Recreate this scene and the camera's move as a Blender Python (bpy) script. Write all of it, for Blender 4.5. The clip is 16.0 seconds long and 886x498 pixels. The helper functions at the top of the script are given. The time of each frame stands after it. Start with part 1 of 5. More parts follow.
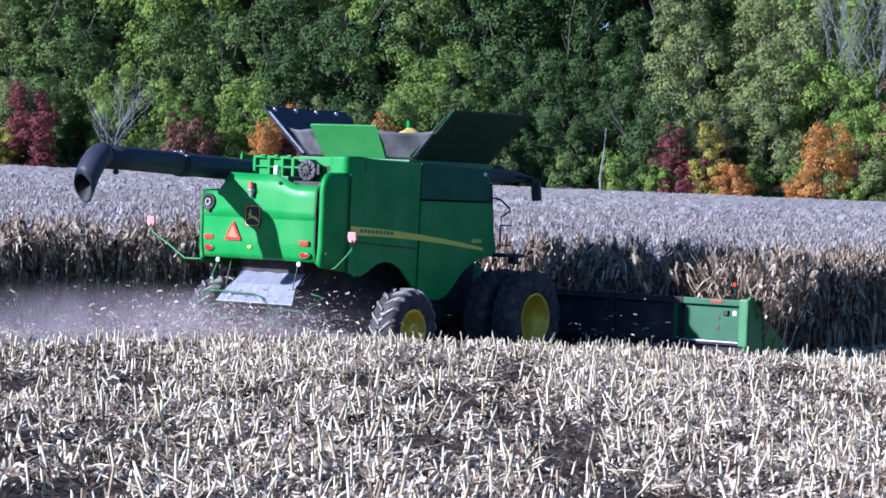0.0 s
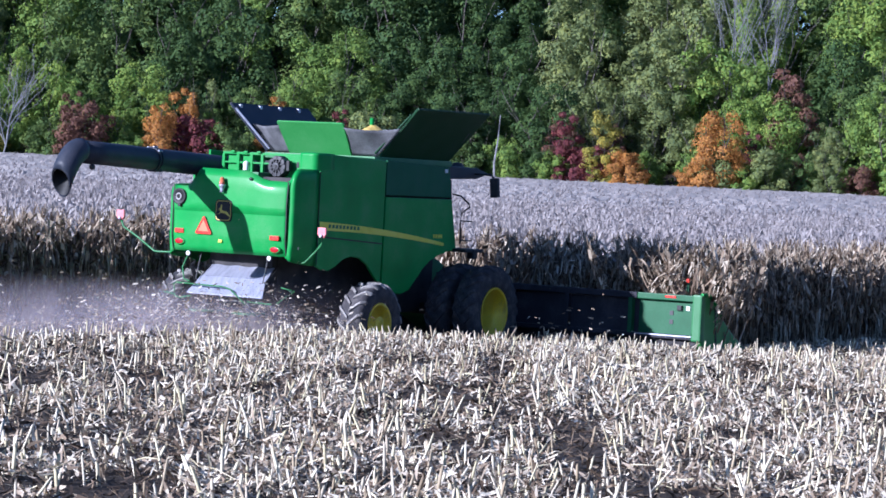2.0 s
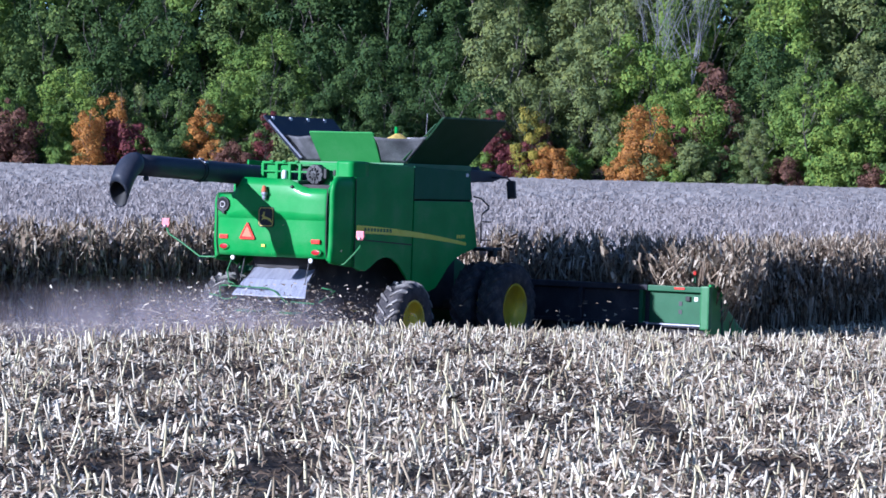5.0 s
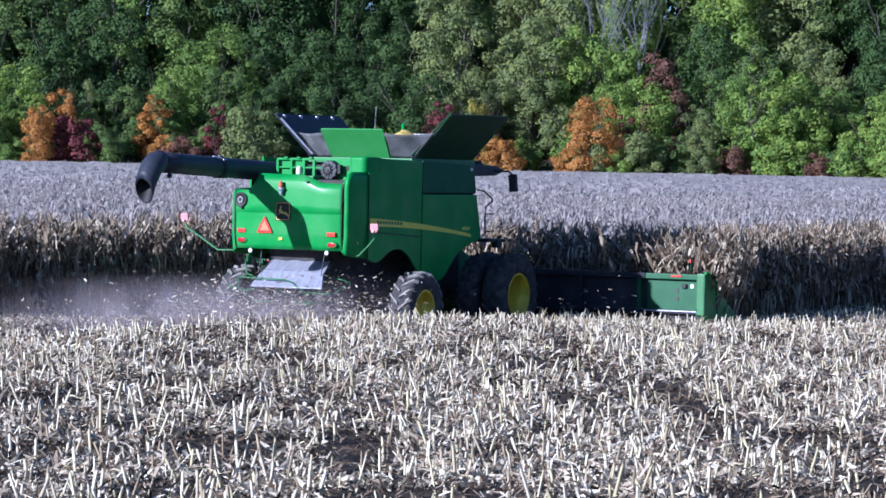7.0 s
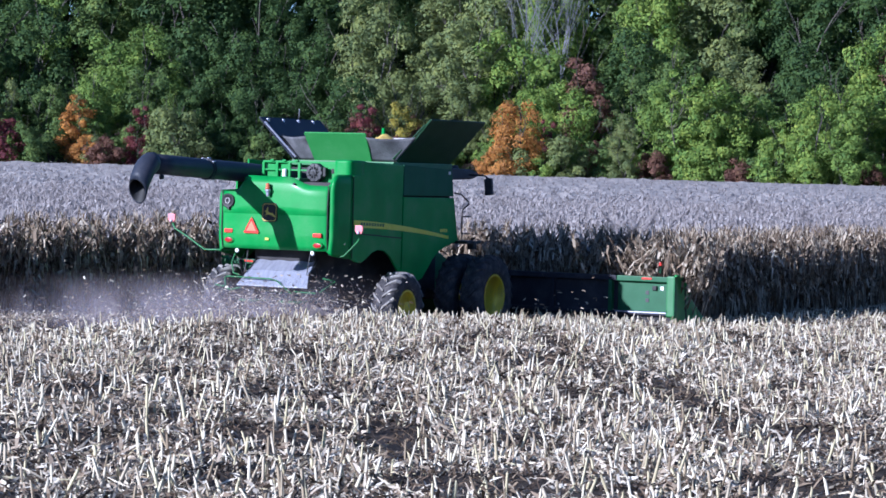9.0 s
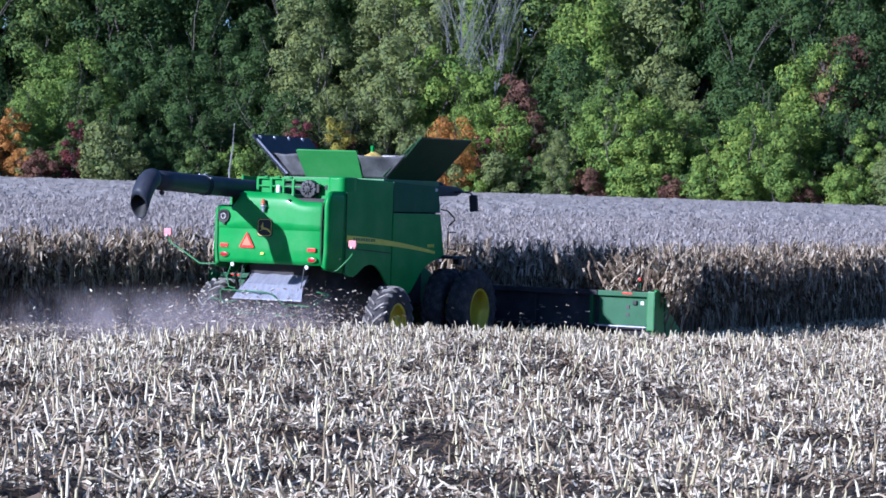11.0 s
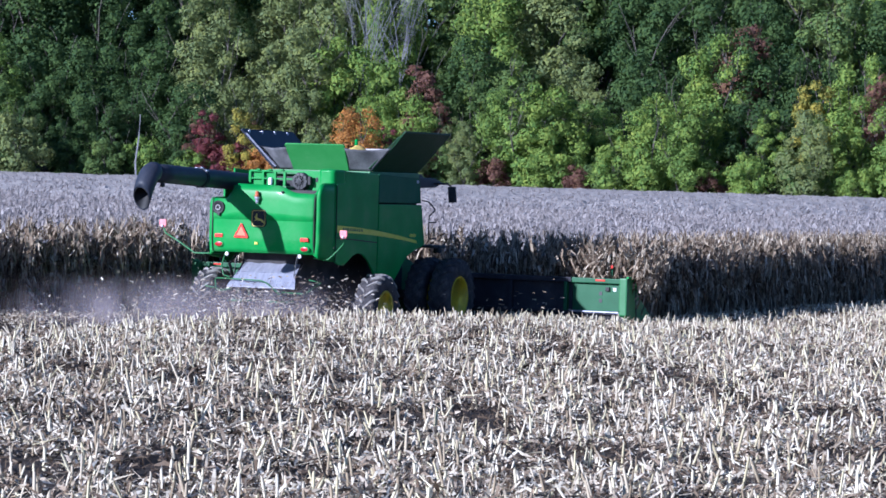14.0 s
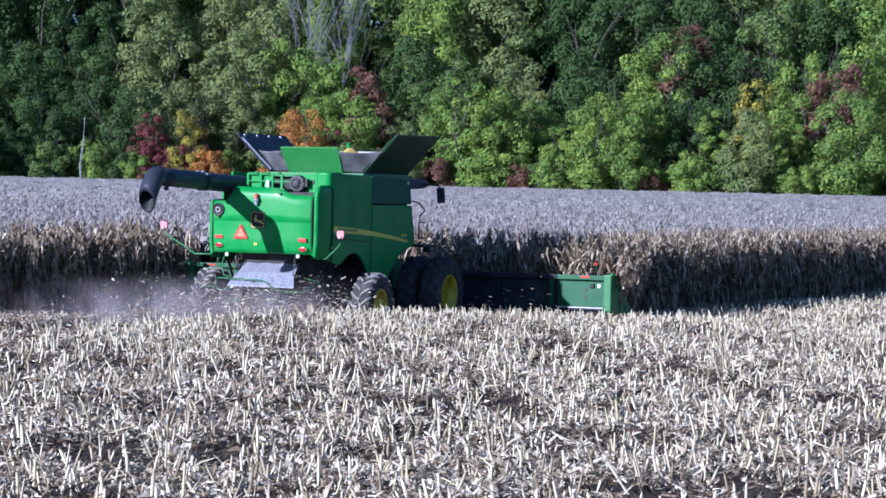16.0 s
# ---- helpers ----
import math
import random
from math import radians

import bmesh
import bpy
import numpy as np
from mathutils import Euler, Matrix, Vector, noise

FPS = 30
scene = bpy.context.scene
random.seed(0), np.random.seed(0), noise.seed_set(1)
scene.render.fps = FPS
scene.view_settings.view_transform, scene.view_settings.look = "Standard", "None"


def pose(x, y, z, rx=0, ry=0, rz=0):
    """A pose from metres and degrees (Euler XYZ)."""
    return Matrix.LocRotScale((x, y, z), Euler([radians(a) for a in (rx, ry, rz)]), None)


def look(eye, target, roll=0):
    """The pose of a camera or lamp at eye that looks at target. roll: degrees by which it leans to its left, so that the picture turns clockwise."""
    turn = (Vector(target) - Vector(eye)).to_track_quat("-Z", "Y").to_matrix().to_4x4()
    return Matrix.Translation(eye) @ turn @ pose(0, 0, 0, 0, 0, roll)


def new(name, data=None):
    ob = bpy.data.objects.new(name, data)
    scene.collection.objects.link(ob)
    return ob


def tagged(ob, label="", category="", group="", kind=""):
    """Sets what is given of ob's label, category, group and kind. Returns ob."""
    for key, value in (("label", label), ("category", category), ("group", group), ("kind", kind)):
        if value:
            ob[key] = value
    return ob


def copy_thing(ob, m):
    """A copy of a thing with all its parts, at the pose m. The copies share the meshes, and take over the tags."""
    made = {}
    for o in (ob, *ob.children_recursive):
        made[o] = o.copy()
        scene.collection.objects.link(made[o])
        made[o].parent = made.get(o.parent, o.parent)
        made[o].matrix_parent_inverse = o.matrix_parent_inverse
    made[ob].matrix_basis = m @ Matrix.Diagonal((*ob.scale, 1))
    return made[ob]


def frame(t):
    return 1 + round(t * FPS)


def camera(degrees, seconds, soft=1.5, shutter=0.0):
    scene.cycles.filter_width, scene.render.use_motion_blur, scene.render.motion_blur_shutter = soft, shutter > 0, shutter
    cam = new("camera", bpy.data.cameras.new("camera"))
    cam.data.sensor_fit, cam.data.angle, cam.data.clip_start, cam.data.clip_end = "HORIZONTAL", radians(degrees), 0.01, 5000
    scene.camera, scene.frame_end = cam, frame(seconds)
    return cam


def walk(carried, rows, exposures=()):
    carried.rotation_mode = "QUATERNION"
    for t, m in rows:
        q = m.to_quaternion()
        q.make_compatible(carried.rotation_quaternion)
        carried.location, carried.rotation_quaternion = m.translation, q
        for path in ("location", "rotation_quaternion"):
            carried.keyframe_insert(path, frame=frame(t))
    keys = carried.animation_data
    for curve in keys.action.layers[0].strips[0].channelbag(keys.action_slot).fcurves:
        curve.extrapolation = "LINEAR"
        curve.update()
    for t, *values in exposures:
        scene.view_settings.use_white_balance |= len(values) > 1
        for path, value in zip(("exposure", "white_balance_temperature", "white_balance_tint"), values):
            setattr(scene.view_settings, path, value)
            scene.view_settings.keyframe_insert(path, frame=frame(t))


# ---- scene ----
cam = camera(17.50, 16.0, soft=1.65)
PATH = [
    (0.0, look((-46.483, -36.403, 3.747), (19.557, 8.721, 2.152), 2.401)),
    (0.5, look((-47.011, -36.239, 3.811), (19.657, 7.955, 2.312), 3.032)),
    (1.0, look((-47.538, -36.082, 3.858), (19.709, 7.225, 2.348), 2.854)),
    (1.5, look((-48.071, -35.937, 3.893), (19.446, 6.941, 2.180), 2.948)),
    (2.0, look((-48.615, -35.818, 3.920), (19.157, 6.649, 2.055), 2.863)),
    (2.5, look((-49.219, -35.744, 3.941), (18.838, 6.267, 2.098), 2.743)),
    (3.0, look((-49.955, -35.728, 3.955), (18.282, 5.993, 2.214), 2.703)),
    (5.5, look((-54.354, -36.010, 3.969), (14.671, 4.389, 2.059), 1.544)),
    (6.0, look((-55.221, -36.040, 3.972), (13.962, 4.079, 1.908), 1.654)),
    (6.5, look((-55.947, -36.045, 3.976), (13.540, 3.543, 1.872), 1.420)),
    (7.0, look((-56.608, -36.009, 3.979), (13.110, 3.174, 1.956), 1.127)),
    (7.5, look((-57.256, -35.931, 3.978), (12.718, 2.799, 2.086), 1.281)),
    (8.0, look((-57.860, -35.825, 3.971), (12.424, 2.342, 2.139), 1.267)),
    (8.5, look((-58.491, -35.703, 3.963), (12.095, 1.900, 2.079), 1.379)),
    (11.0, look((-61.562, -35.111, 3.951), (10.200, 0.220, 2.543), 1.896)),
    (11.5, look((-62.186, -35.000, 3.947), (9.894, -0.324, 2.540), 1.519)),
    (12.0, look((-62.825, -34.881, 3.939), (9.543, -0.816, 2.358), 1.698)),
    (12.5, look((-63.462, -34.755, 3.930), (9.044, -0.988, 2.298), 1.846)),
    (13.0, look((-64.107, -34.629, 3.921), (8.508, -1.095, 2.293), 1.879)),
    (13.5, look((-64.742, -34.515, 3.912), (8.051, -1.371, 2.300), 1.847)),
    (14.0, look((-65.389, -34.412, 3.904), (7.600, -1.699, 2.322), 1.723)),
    (14.5, look((-66.071, -34.327, 3.899), (7.107, -2.039, 2.341), 1.664)),
    (15.0, look((-66.811, -34.257, 3.898), (6.550, -2.382, 2.403), 1.255)),
    (15.5, look((-67.576, -34.198, 3.896), (5.951, -2.708, 2.458), 1.239)),
    (16.0, look((-68.330, -34.146, 3.892), (5.339, -2.993, 2.352), 1.278)),
]
walk(cam, PATH, exposures=[(0.0, 0.88, 5350, 19), (0.6, 0.97, 5350, 20), (1.2, 0.91, 5350, 20), (3.0, 0.79, 5300, 18), (7.0, 0.66, 5250, 17), (16.0, 0.63, 5250, 17)])

# ---- world, sun ----
SUN_DIR = Vector((1.0, -0.46, -0.38)).normalized()
world = bpy.data.worlds.new("sky")
scene.world = world
world.use_nodes = True
wn = world.node_tree.nodes
sky = wn.new("ShaderNodeTexSky")
sky.sky_type, sky.sun_disc = "NISHITA", False
sky.air_density, sky.dust_density, sky.ozone_density = 0.9, 0.2, 5.0
sky.sun_elevation, sky.sun_rotation = math.asin(-SUN_DIR.z), math.atan2(-SUN_DIR.x, -SUN_DIR.y)
wn["Background"].inputs[1].default_value = 0.072
world.node_tree.links.new(sky.outputs[0], wn["Background"].inputs[0])
sun = new("sun", bpy.data.lights.new("sun", "SUN"))
sun.data.energy, sun.data.angle, sun.data.color = 5.0, radians(0.53), (1.0, 0.965, 0.92)
sun.matrix_world = look((0, 0, 60), tuple(Vector((0, 0, 60)) + SUN_DIR))


# ---- materials ----
def material(name, stops, rough=0.6, metal=0.0, scale=4.0, fine=40.0, fine_mix=0.35, bump=0.0, per=None, spec=0.5,
             stretch=(1, 1, 1), coat=0.0, translucent=0.0, rough_var=0.12, rnd_mix=0.7):
    """Procedural surface: colours in `stops` spread by two noise sizes, optionally by piece."""
    m = bpy.data.materials.new(name)
    m.use_nodes = True
    nt = m.node_tree
    n, lk = nt.nodes, nt.links
    b = n["Principled BSDF"]
    b.inputs["Metallic"].default_value = metal
    b.inputs["Specular IOR Level"].default_value = spec
    b.inputs["Coat Weight"].default_value = coat
    b.inputs["Coat Roughness"].default_value = 0.12
    co = n.new("ShaderNodeTexCoord")
    mp = n.new("ShaderNodeMapping")
    mp.inputs["Scale"].default_value = stretch
    lk.new(co.outputs["Object"], mp.inputs[0])
    n1, n2 = n.new("ShaderNodeTexNoise"), n.new("ShaderNodeTexNoise")
    for q, s in ((n1, scale), (n2, fine)):
        q.inputs["Scale"].default_value = s
        q.inputs["Detail"].default_value = 4
        lk.new(mp.outputs[0], q.inputs["Vector"])
    mix = n.new("ShaderNodeMix")
    mix.inputs[0].default_value = fine_mix
    lk.new(n1.outputs[0], mix.inputs[2])
    lk.new(n2.outputs[0], mix.inputs[3])
    value = mix.outputs[0]
    if per:
        if per == "island":
            g = n.new("ShaderNodeNewGeometry")
            rnd = g.outputs["Random Per Island"]
        else:
            g = n.new("ShaderNodeObjectInfo")
            rnd = g.outputs["Random"]
        mx = n.new("ShaderNodeMix")
        mx.inputs[0].default_value = rnd_mix
        lk.new(value, mx.inputs[2])
        lk.new(rnd, mx.inputs[3])
        value = mx.outputs[0]
    ramp = n.new("ShaderNodeValToRGB")
    el = ramp.color_ramp.elements
    lo, hi = (0.08, 0.92) if per else (0.3, 0.7)
    for i, c in enumerate(stops):
        pos = lo + (hi - lo) * i / max(1, len(stops) - 1)
        e = el[i] if i < 2 else el.new(pos)
        e.position, e.color = pos, (*c, 1)
    lk.new(value, ramp.inputs[0])
    lk.new(ramp.outputs[0], b.inputs["Base Color"])
    mr = n.new("ShaderNodeMapRange")
    mr.inputs[3].default_value, mr.inputs[4].default_value = max(0.03, rough - rough_var), min(1, rough + rough_var)
    lk.new(n2.outputs[0], mr.inputs[0])
    lk.new(mr.outputs[0], b.inputs["Roughness"])
    if bump:
        bp = n.new("ShaderNodeBump")
        bp.inputs["Strength"].default_value = bump
        bp.inputs["Distance"].default_value = 0.02
        lk.new(mix.outputs[0], bp.inputs["Height"])
        lk.new(bp.outputs[0], b.inputs["Normal"])
    if translucent:
        tr = n.new("ShaderNodeBsdfTranslucent")
        lk.new(ramp.outputs[0], tr.inputs[0])
        ms = n.new("ShaderNodeMixShader")
        ms.inputs[0].default_value = translucent
        lk.new(b.outputs[0], ms.inputs[1])
        lk.new(tr.outputs[0], ms.inputs[2])
        lk.new(ms.outputs[0], n["Material Output"].inputs[0])
    return m


# The duller third tone paints mottled reflections into the green.
GREEN = material("harvester green paint", [(0.014, 0.195, 0.040), (0.019, 0.265, 0.054), (0.072, 0.275, 0.092)], 0.40, scale=1.3, fine=60, fine_mix=0.3, coat=0.04, spec=0.15, bump=0.02)
GREEN_DULL = material("dusty green steel", [(0.016, 0.13, 0.035), (0.03, 0.17, 0.055), (0.07, 0.17, 0.08)], 0.5, scale=2.5, fine=30, bump=0.05)
DARKPANEL = material("dark green black panel", [(0.012, 0.090, 0.044), (0.016, 0.112, 0.054), (0.028, 0.115, 0.064)], 0.5, scale=2, spec=0.12)
BLACK = material("black rubber seal", [(0.008, 0.008, 0.01), (0.02, 0.02, 0.022)], 0.6, scale=8)
# Dark interior tone, raised a little to hold the haze under the machine.
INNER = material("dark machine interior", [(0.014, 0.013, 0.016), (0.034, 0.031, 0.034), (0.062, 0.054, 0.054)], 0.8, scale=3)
AUGERPAINT = material("dark slate auger paint", [(0.018, 0.022, 0.036), (0.027, 0.033, 0.050), (0.055, 0.055, 0.075)], 0.52, scale=1.6, fine=30, coat=0.03, spec=0.3)
# Rubber and dust, with some purple haze of the shade mixed in.
TYRE = material("hazed dusty black tyre rubber", [(0.020, 0.019, 0.023), (0.048, 0.044, 0.050), (0.13, 0.115, 0.11)], 0.85, scale=5, fine=24, bump=0.2)
LUG = material("dust-worn tyre lug", [(0.05, 0.046, 0.044), (0.26, 0.24, 0.23), (0.50, 0.47, 0.44)], 0.85, scale=4, fine=20, bump=0.2)
YELLOW = material("yellow rim paint", [(0.62, 0.46, 0.02), (0.72, 0.56, 0.03), (0.45, 0.36, 0.08)], 0.4, scale=3, fine=20)
STRIPE = material("yellow stripe decal", [(0.62, 0.60, 0.045), (0.74, 0.71, 0.07), (0.78, 0.75, 0.13)], 0.45, scale=3)
STEEL = material("worn bare steel", [(0.32, 0.33, 0.41), (0.44, 0.45, 0.55), (0.56, 0.57, 0.66)], 0.40, 0.5, scale=3, fine=30, stretch=(1, 4, 1), bump=0.05)
CLOTH = material("grey tank fabric", [(0.05, 0.05, 0.056), (0.10, 0.10, 0.11), (0.17, 0.17, 0.185)], 0.85, scale=3, fine=30, bump=0.25)
RED = material("red reflector", [(0.62, 0.03, 0.02), (0.72, 0.05, 0.03)], 0.25, scale=6)
ORANGE = material("orange warning film", [(0.88, 0.15, 0.065), (0.95, 0.20, 0.09)], 0.4, scale=6)
PINK = material("faded red marker", [(0.74, 0.17, 0.19), (0.80, 0.26, 0.28)], 0.4, scale=9)
WHITE = material("white lamp lens", [(0.75, 0.76, 0.78), (0.88, 0.88, 0.9)], 0.15, scale=8)
CHARCOAL = material("charcoal plastic", [(0.03, 0.03, 0.034), (0.06, 0.06, 0.066)], 0.6, scale=6, bump=0.1)
BADGE_Y = material("yellow badge print", [(0.55, 0.45, 0.06), (0.62, 0.52, 0.09)], 0.5, scale=6)
LAMP_RED = material("deep red lamp lens", [(0.32, 0.008, 0.015), (0.42, 0.014, 0.02)], 0.2, scale=6)
HEADPAINT = material("dusty dark green header paint", [(0.010, 0.078, 0.030), (0.014, 0.100, 0.040), (0.03, 0.115, 0.055)], 0.5, scale=2, fine=24, spec=0.3, bump=0.03)
MARKER = material("grey marker lens", [(0.42, 0.40, 0.41), (0.56, 0.53, 0.54)], 0.4, scale=9)
BEACON = material("dull amber lens", [(0.45, 0.10, 0.05), (0.58, 0.20, 0.10)], 0.3, scale=9)
# Black inner frame; the purple-grey lift puts hazy shade into its colour.
HEADDARK = material("hazed black header frame", [(0.022, 0.022, 0.030), (0.034, 0.033, 0.044), (0.062, 0.058, 0.070)], 0.65, scale=2, fine=24, spec=0.2, bump=0.03)
# Green paled for dust and for sun glancing off the rear cover.
PALED = material("paled green paint", [(0.03, 0.20, 0.045), (0.045, 0.235, 0.06), (0.07, 0.25, 0.085)], 0.45, scale=1.5, fine=25, spec=0.35, bump=0.03)
# Cover green darkened to carry the shade on the right-hand tank cover.
WING_SHADED = material("shaded green cover", [(0.012, 0.050, 0.020), (0.018, 0.065, 0.027), (0.03, 0.07, 0.04)], 0.5, scale=2, fine=20, spec=0.25)


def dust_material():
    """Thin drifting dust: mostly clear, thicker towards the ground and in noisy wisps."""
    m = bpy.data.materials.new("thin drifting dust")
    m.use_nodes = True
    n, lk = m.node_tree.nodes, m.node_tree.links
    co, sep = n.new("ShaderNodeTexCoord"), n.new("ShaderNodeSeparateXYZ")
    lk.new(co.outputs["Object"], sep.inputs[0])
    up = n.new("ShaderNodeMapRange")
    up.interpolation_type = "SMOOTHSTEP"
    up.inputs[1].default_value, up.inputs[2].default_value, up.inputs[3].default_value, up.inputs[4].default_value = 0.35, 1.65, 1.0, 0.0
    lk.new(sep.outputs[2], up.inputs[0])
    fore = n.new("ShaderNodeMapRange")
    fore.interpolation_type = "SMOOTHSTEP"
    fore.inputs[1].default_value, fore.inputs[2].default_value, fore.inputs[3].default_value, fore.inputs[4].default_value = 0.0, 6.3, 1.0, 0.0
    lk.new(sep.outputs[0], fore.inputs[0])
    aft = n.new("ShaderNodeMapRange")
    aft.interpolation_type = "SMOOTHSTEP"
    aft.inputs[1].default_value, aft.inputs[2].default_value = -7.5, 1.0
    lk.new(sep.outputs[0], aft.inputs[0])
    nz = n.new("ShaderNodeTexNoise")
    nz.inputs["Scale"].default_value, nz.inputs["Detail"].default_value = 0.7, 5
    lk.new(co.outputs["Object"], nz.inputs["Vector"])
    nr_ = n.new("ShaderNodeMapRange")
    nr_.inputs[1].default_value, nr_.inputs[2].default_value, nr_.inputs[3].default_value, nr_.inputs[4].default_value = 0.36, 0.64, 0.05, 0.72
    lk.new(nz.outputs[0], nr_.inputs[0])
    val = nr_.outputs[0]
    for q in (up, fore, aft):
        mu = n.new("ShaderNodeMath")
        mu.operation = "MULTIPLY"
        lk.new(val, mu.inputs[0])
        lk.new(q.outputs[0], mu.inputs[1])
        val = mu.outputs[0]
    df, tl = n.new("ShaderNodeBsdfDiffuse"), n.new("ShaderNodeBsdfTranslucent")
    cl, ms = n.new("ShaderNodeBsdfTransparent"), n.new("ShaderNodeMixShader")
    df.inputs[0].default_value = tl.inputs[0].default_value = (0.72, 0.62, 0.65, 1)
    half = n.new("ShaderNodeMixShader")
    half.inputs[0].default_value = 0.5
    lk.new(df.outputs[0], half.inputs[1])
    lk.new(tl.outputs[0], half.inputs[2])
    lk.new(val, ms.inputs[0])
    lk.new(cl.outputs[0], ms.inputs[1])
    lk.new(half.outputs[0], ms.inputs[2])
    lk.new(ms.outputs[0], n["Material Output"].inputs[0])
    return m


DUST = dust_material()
GRAIN = material("yellow corn grain", [(0.58, 0.34, 0.06), (0.78, 0.54, 0.14), (0.88, 0.72, 0.32)], 0.6, scale=14, fine=90, fine_mix=0.6, bump=0.6)
GLASS = bpy.data.materials.new("cab glass")
GLASS.use_nodes = True
GLASS.node_tree.nodes["Principled BSDF"].inputs["Transmission Weight"].default_value = 1.0
GLASS.node_tree.nodes["Principled BSDF"].inputs["Roughness"].default_value = 0.03
GLASS.node_tree.nodes["Principled BSDF"].inputs["Base Color"].default_value = (0.8, 0.86, 0.86, 1)
SOIL = material("straw-strewn soil", [(0.016, 0.010, 0.006), (0.036, 0.023, 0.014), (0.11, 0.076, 0.048)], 0.95, scale=0.9, fine=14, fine_mix=0.6, bump=0.8)
STUB = material("cut corn stalk", [(0.10, 0.066, 0.04), (0.36, 0.28, 0.18), (0.55, 0.47, 0.35), (0.81, 0.72, 0.56), (0.66, 0.58, 0.36), (0.36, 0.29, 0.18)], 0.75, scale=2, fine=30, per="island", bump=0.2)
STUB_ONE = material("single cut corn stalk", [(0.10, 0.066, 0.04), (0.36, 0.28, 0.18), (0.55, 0.47, 0.35), (0.81, 0.72, 0.56), (0.66, 0.58, 0.36), (0.36, 0.29, 0.18)], 0.75, scale=2, fine=30, per="object", bump=0.2)
LITTER = material("dry corn husk litter", [(0.07, 0.043, 0.028), (0.21, 0.148, 0.098), (0.44, 0.35, 0.26), (0.72, 0.63, 0.50), (0.94, 0.88, 0.76)], 0.75, scale=3, fine=25, per="island", translucent=0.12)
ROTTEN = material("rotted brown leaves", [(0.012, 0.008, 0.006), (0.045, 0.028, 0.018), (0.12, 0.08, 0.05), (0.30, 0.23, 0.16)], 0.85, scale=3, fine=25, per="island")
CORN = material("dry standing corn", [(0.055, 0.036, 0.024), (0.13, 0.088, 0.056), (0.27, 0.20, 0.135), (0.46, 0.37, 0.27), (0.82, 0.73, 0.60)], 0.75, scale=2, fine=20, per="island", translucent=0.11)
CORNTOP = material("dry corn tassels", [(0.21, 0.18, 0.168), (0.34, 0.302, 0.295), (0.55, 0.505, 0.49)], 0.8, scale=0.15, fine=3, per="island", translucent=0.22, rnd_mix=0.5)
CANOPY = material("far corn canopy", [(0.18, 0.158, 0.148), (0.31, 0.28, 0.265), (0.45, 0.41, 0.395)], 0.9, scale=0.25, fine=2.2, fine_mix=0.6, bump=0.6)
BARK = material("grey bark", [(0.04, 0.034, 0.028), (0.085, 0.075, 0.065), (0.14, 0.125, 0.11)], 0.9, scale=2, fine=9, bump=0.4)
PALEBARK = material("pale bare branches", [(0.13, 0.13, 0.14), (0.21, 0.21, 0.225), (0.30, 0.30, 0.32)], 0.85, scale=1, fine=6)
def leaf(name, stops):
    # Dark stops go bluer for haze, light stops yellower as if sunlit.
    stops = [(r * (1.32 + 0.08 * k), g * 1.25, b * (1.70 - 0.32 * k)) for k, (r, g, b) in enumerate(stops)]
    return material(name, stops, 0.7, scale=0.30, fine=1.6, fine_mix=0.35, per="island", translucent=0.32, spec=0.10, rnd_mix=0.30)


LEAVES = {
    "green": leaf("green leaves", [(0.038, 0.085, 0.026), (0.084, 0.165, 0.042), (0.150, 0.250, 0.064), (0.27, 0.345, 0.105)]),
    "deep": leaf("deep green leaves", [(0.034, 0.070, 0.028), (0.066, 0.126, 0.043), (0.115, 0.190, 0.062), (0.200, 0.255, 0.092)]),
    # Leaf green darkened to paint the shade between the trees
    "shade": leaf("shade-painted leaves", [(0.018, 0.042, 0.019), (0.035, 0.076, 0.029), (0.060, 0.115, 0.040), (0.100, 0.150, 0.060)]),
    "lime": leaf("yellow-green leaves", [(0.045, 0.105, 0.026), (0.098, 0.195, 0.046), (0.190, 0.290, 0.070), (0.330, 0.390, 0.125)]),
    "olive": leaf("dull olive leaves", [(0.056, 0.092, 0.044), (0.110, 0.165, 0.068), (0.165, 0.222, 0.085), (0.245, 0.290, 0.115)]),
    "orange": leaf("orange autumn leaves", [(0.09, 0.080, 0.032), (0.24, 0.135, 0.048), (0.40, 0.225, 0.066), (0.53, 0.35, 0.12)]),
    "red": leaf("dark red leaves", [(0.042, 0.030, 0.028), (0.100, 0.038, 0.046), (0.170, 0.062, 0.066), (0.150, 0.135, 0.062)]),
    "purple": leaf("purple-brown leaves", [(0.052, 0.042, 0.034), (0.110, 0.066, 0.052), (0.155, 0.096, 0.074), (0.120, 0.148, 0.060)]),
    "yellow": leaf("mixed yellow leaves", [(0.075, 0.115, 0.032), (0.165, 0.195, 0.045), (0.310, 0.300, 0.070), (0.43, 0.38, 0.10)]),
}


# ---- mesh helpers ----
def link_mesh(name, me, mat, parent=None, smooth=False):
    ob = new(name, me)
    if mat:
        me.materials.append(mat)
    if smooth:
        me.polygons.foreach_set("use_smooth", [True] * len(me.polygons))
    if parent:
        ob.parent = parent
    return ob


def part(name, bm, mat, parent=None, label="", smooth=False):
    me = bpy.data.meshes.new(name)
    bm.normal_update()
    bm.to_mesh(me)
    bm.free()
    ob = link_mesh(name, me, mat, parent, smooth)
    return tagged(ob, label) if label else ob


def thing(name, label, category, at=(0, 0, 0), group=""):
    ob = new(name)
    ob.location = at
    ob.empty_display_size = 0.2
    return tagged(ob, label, category, group)


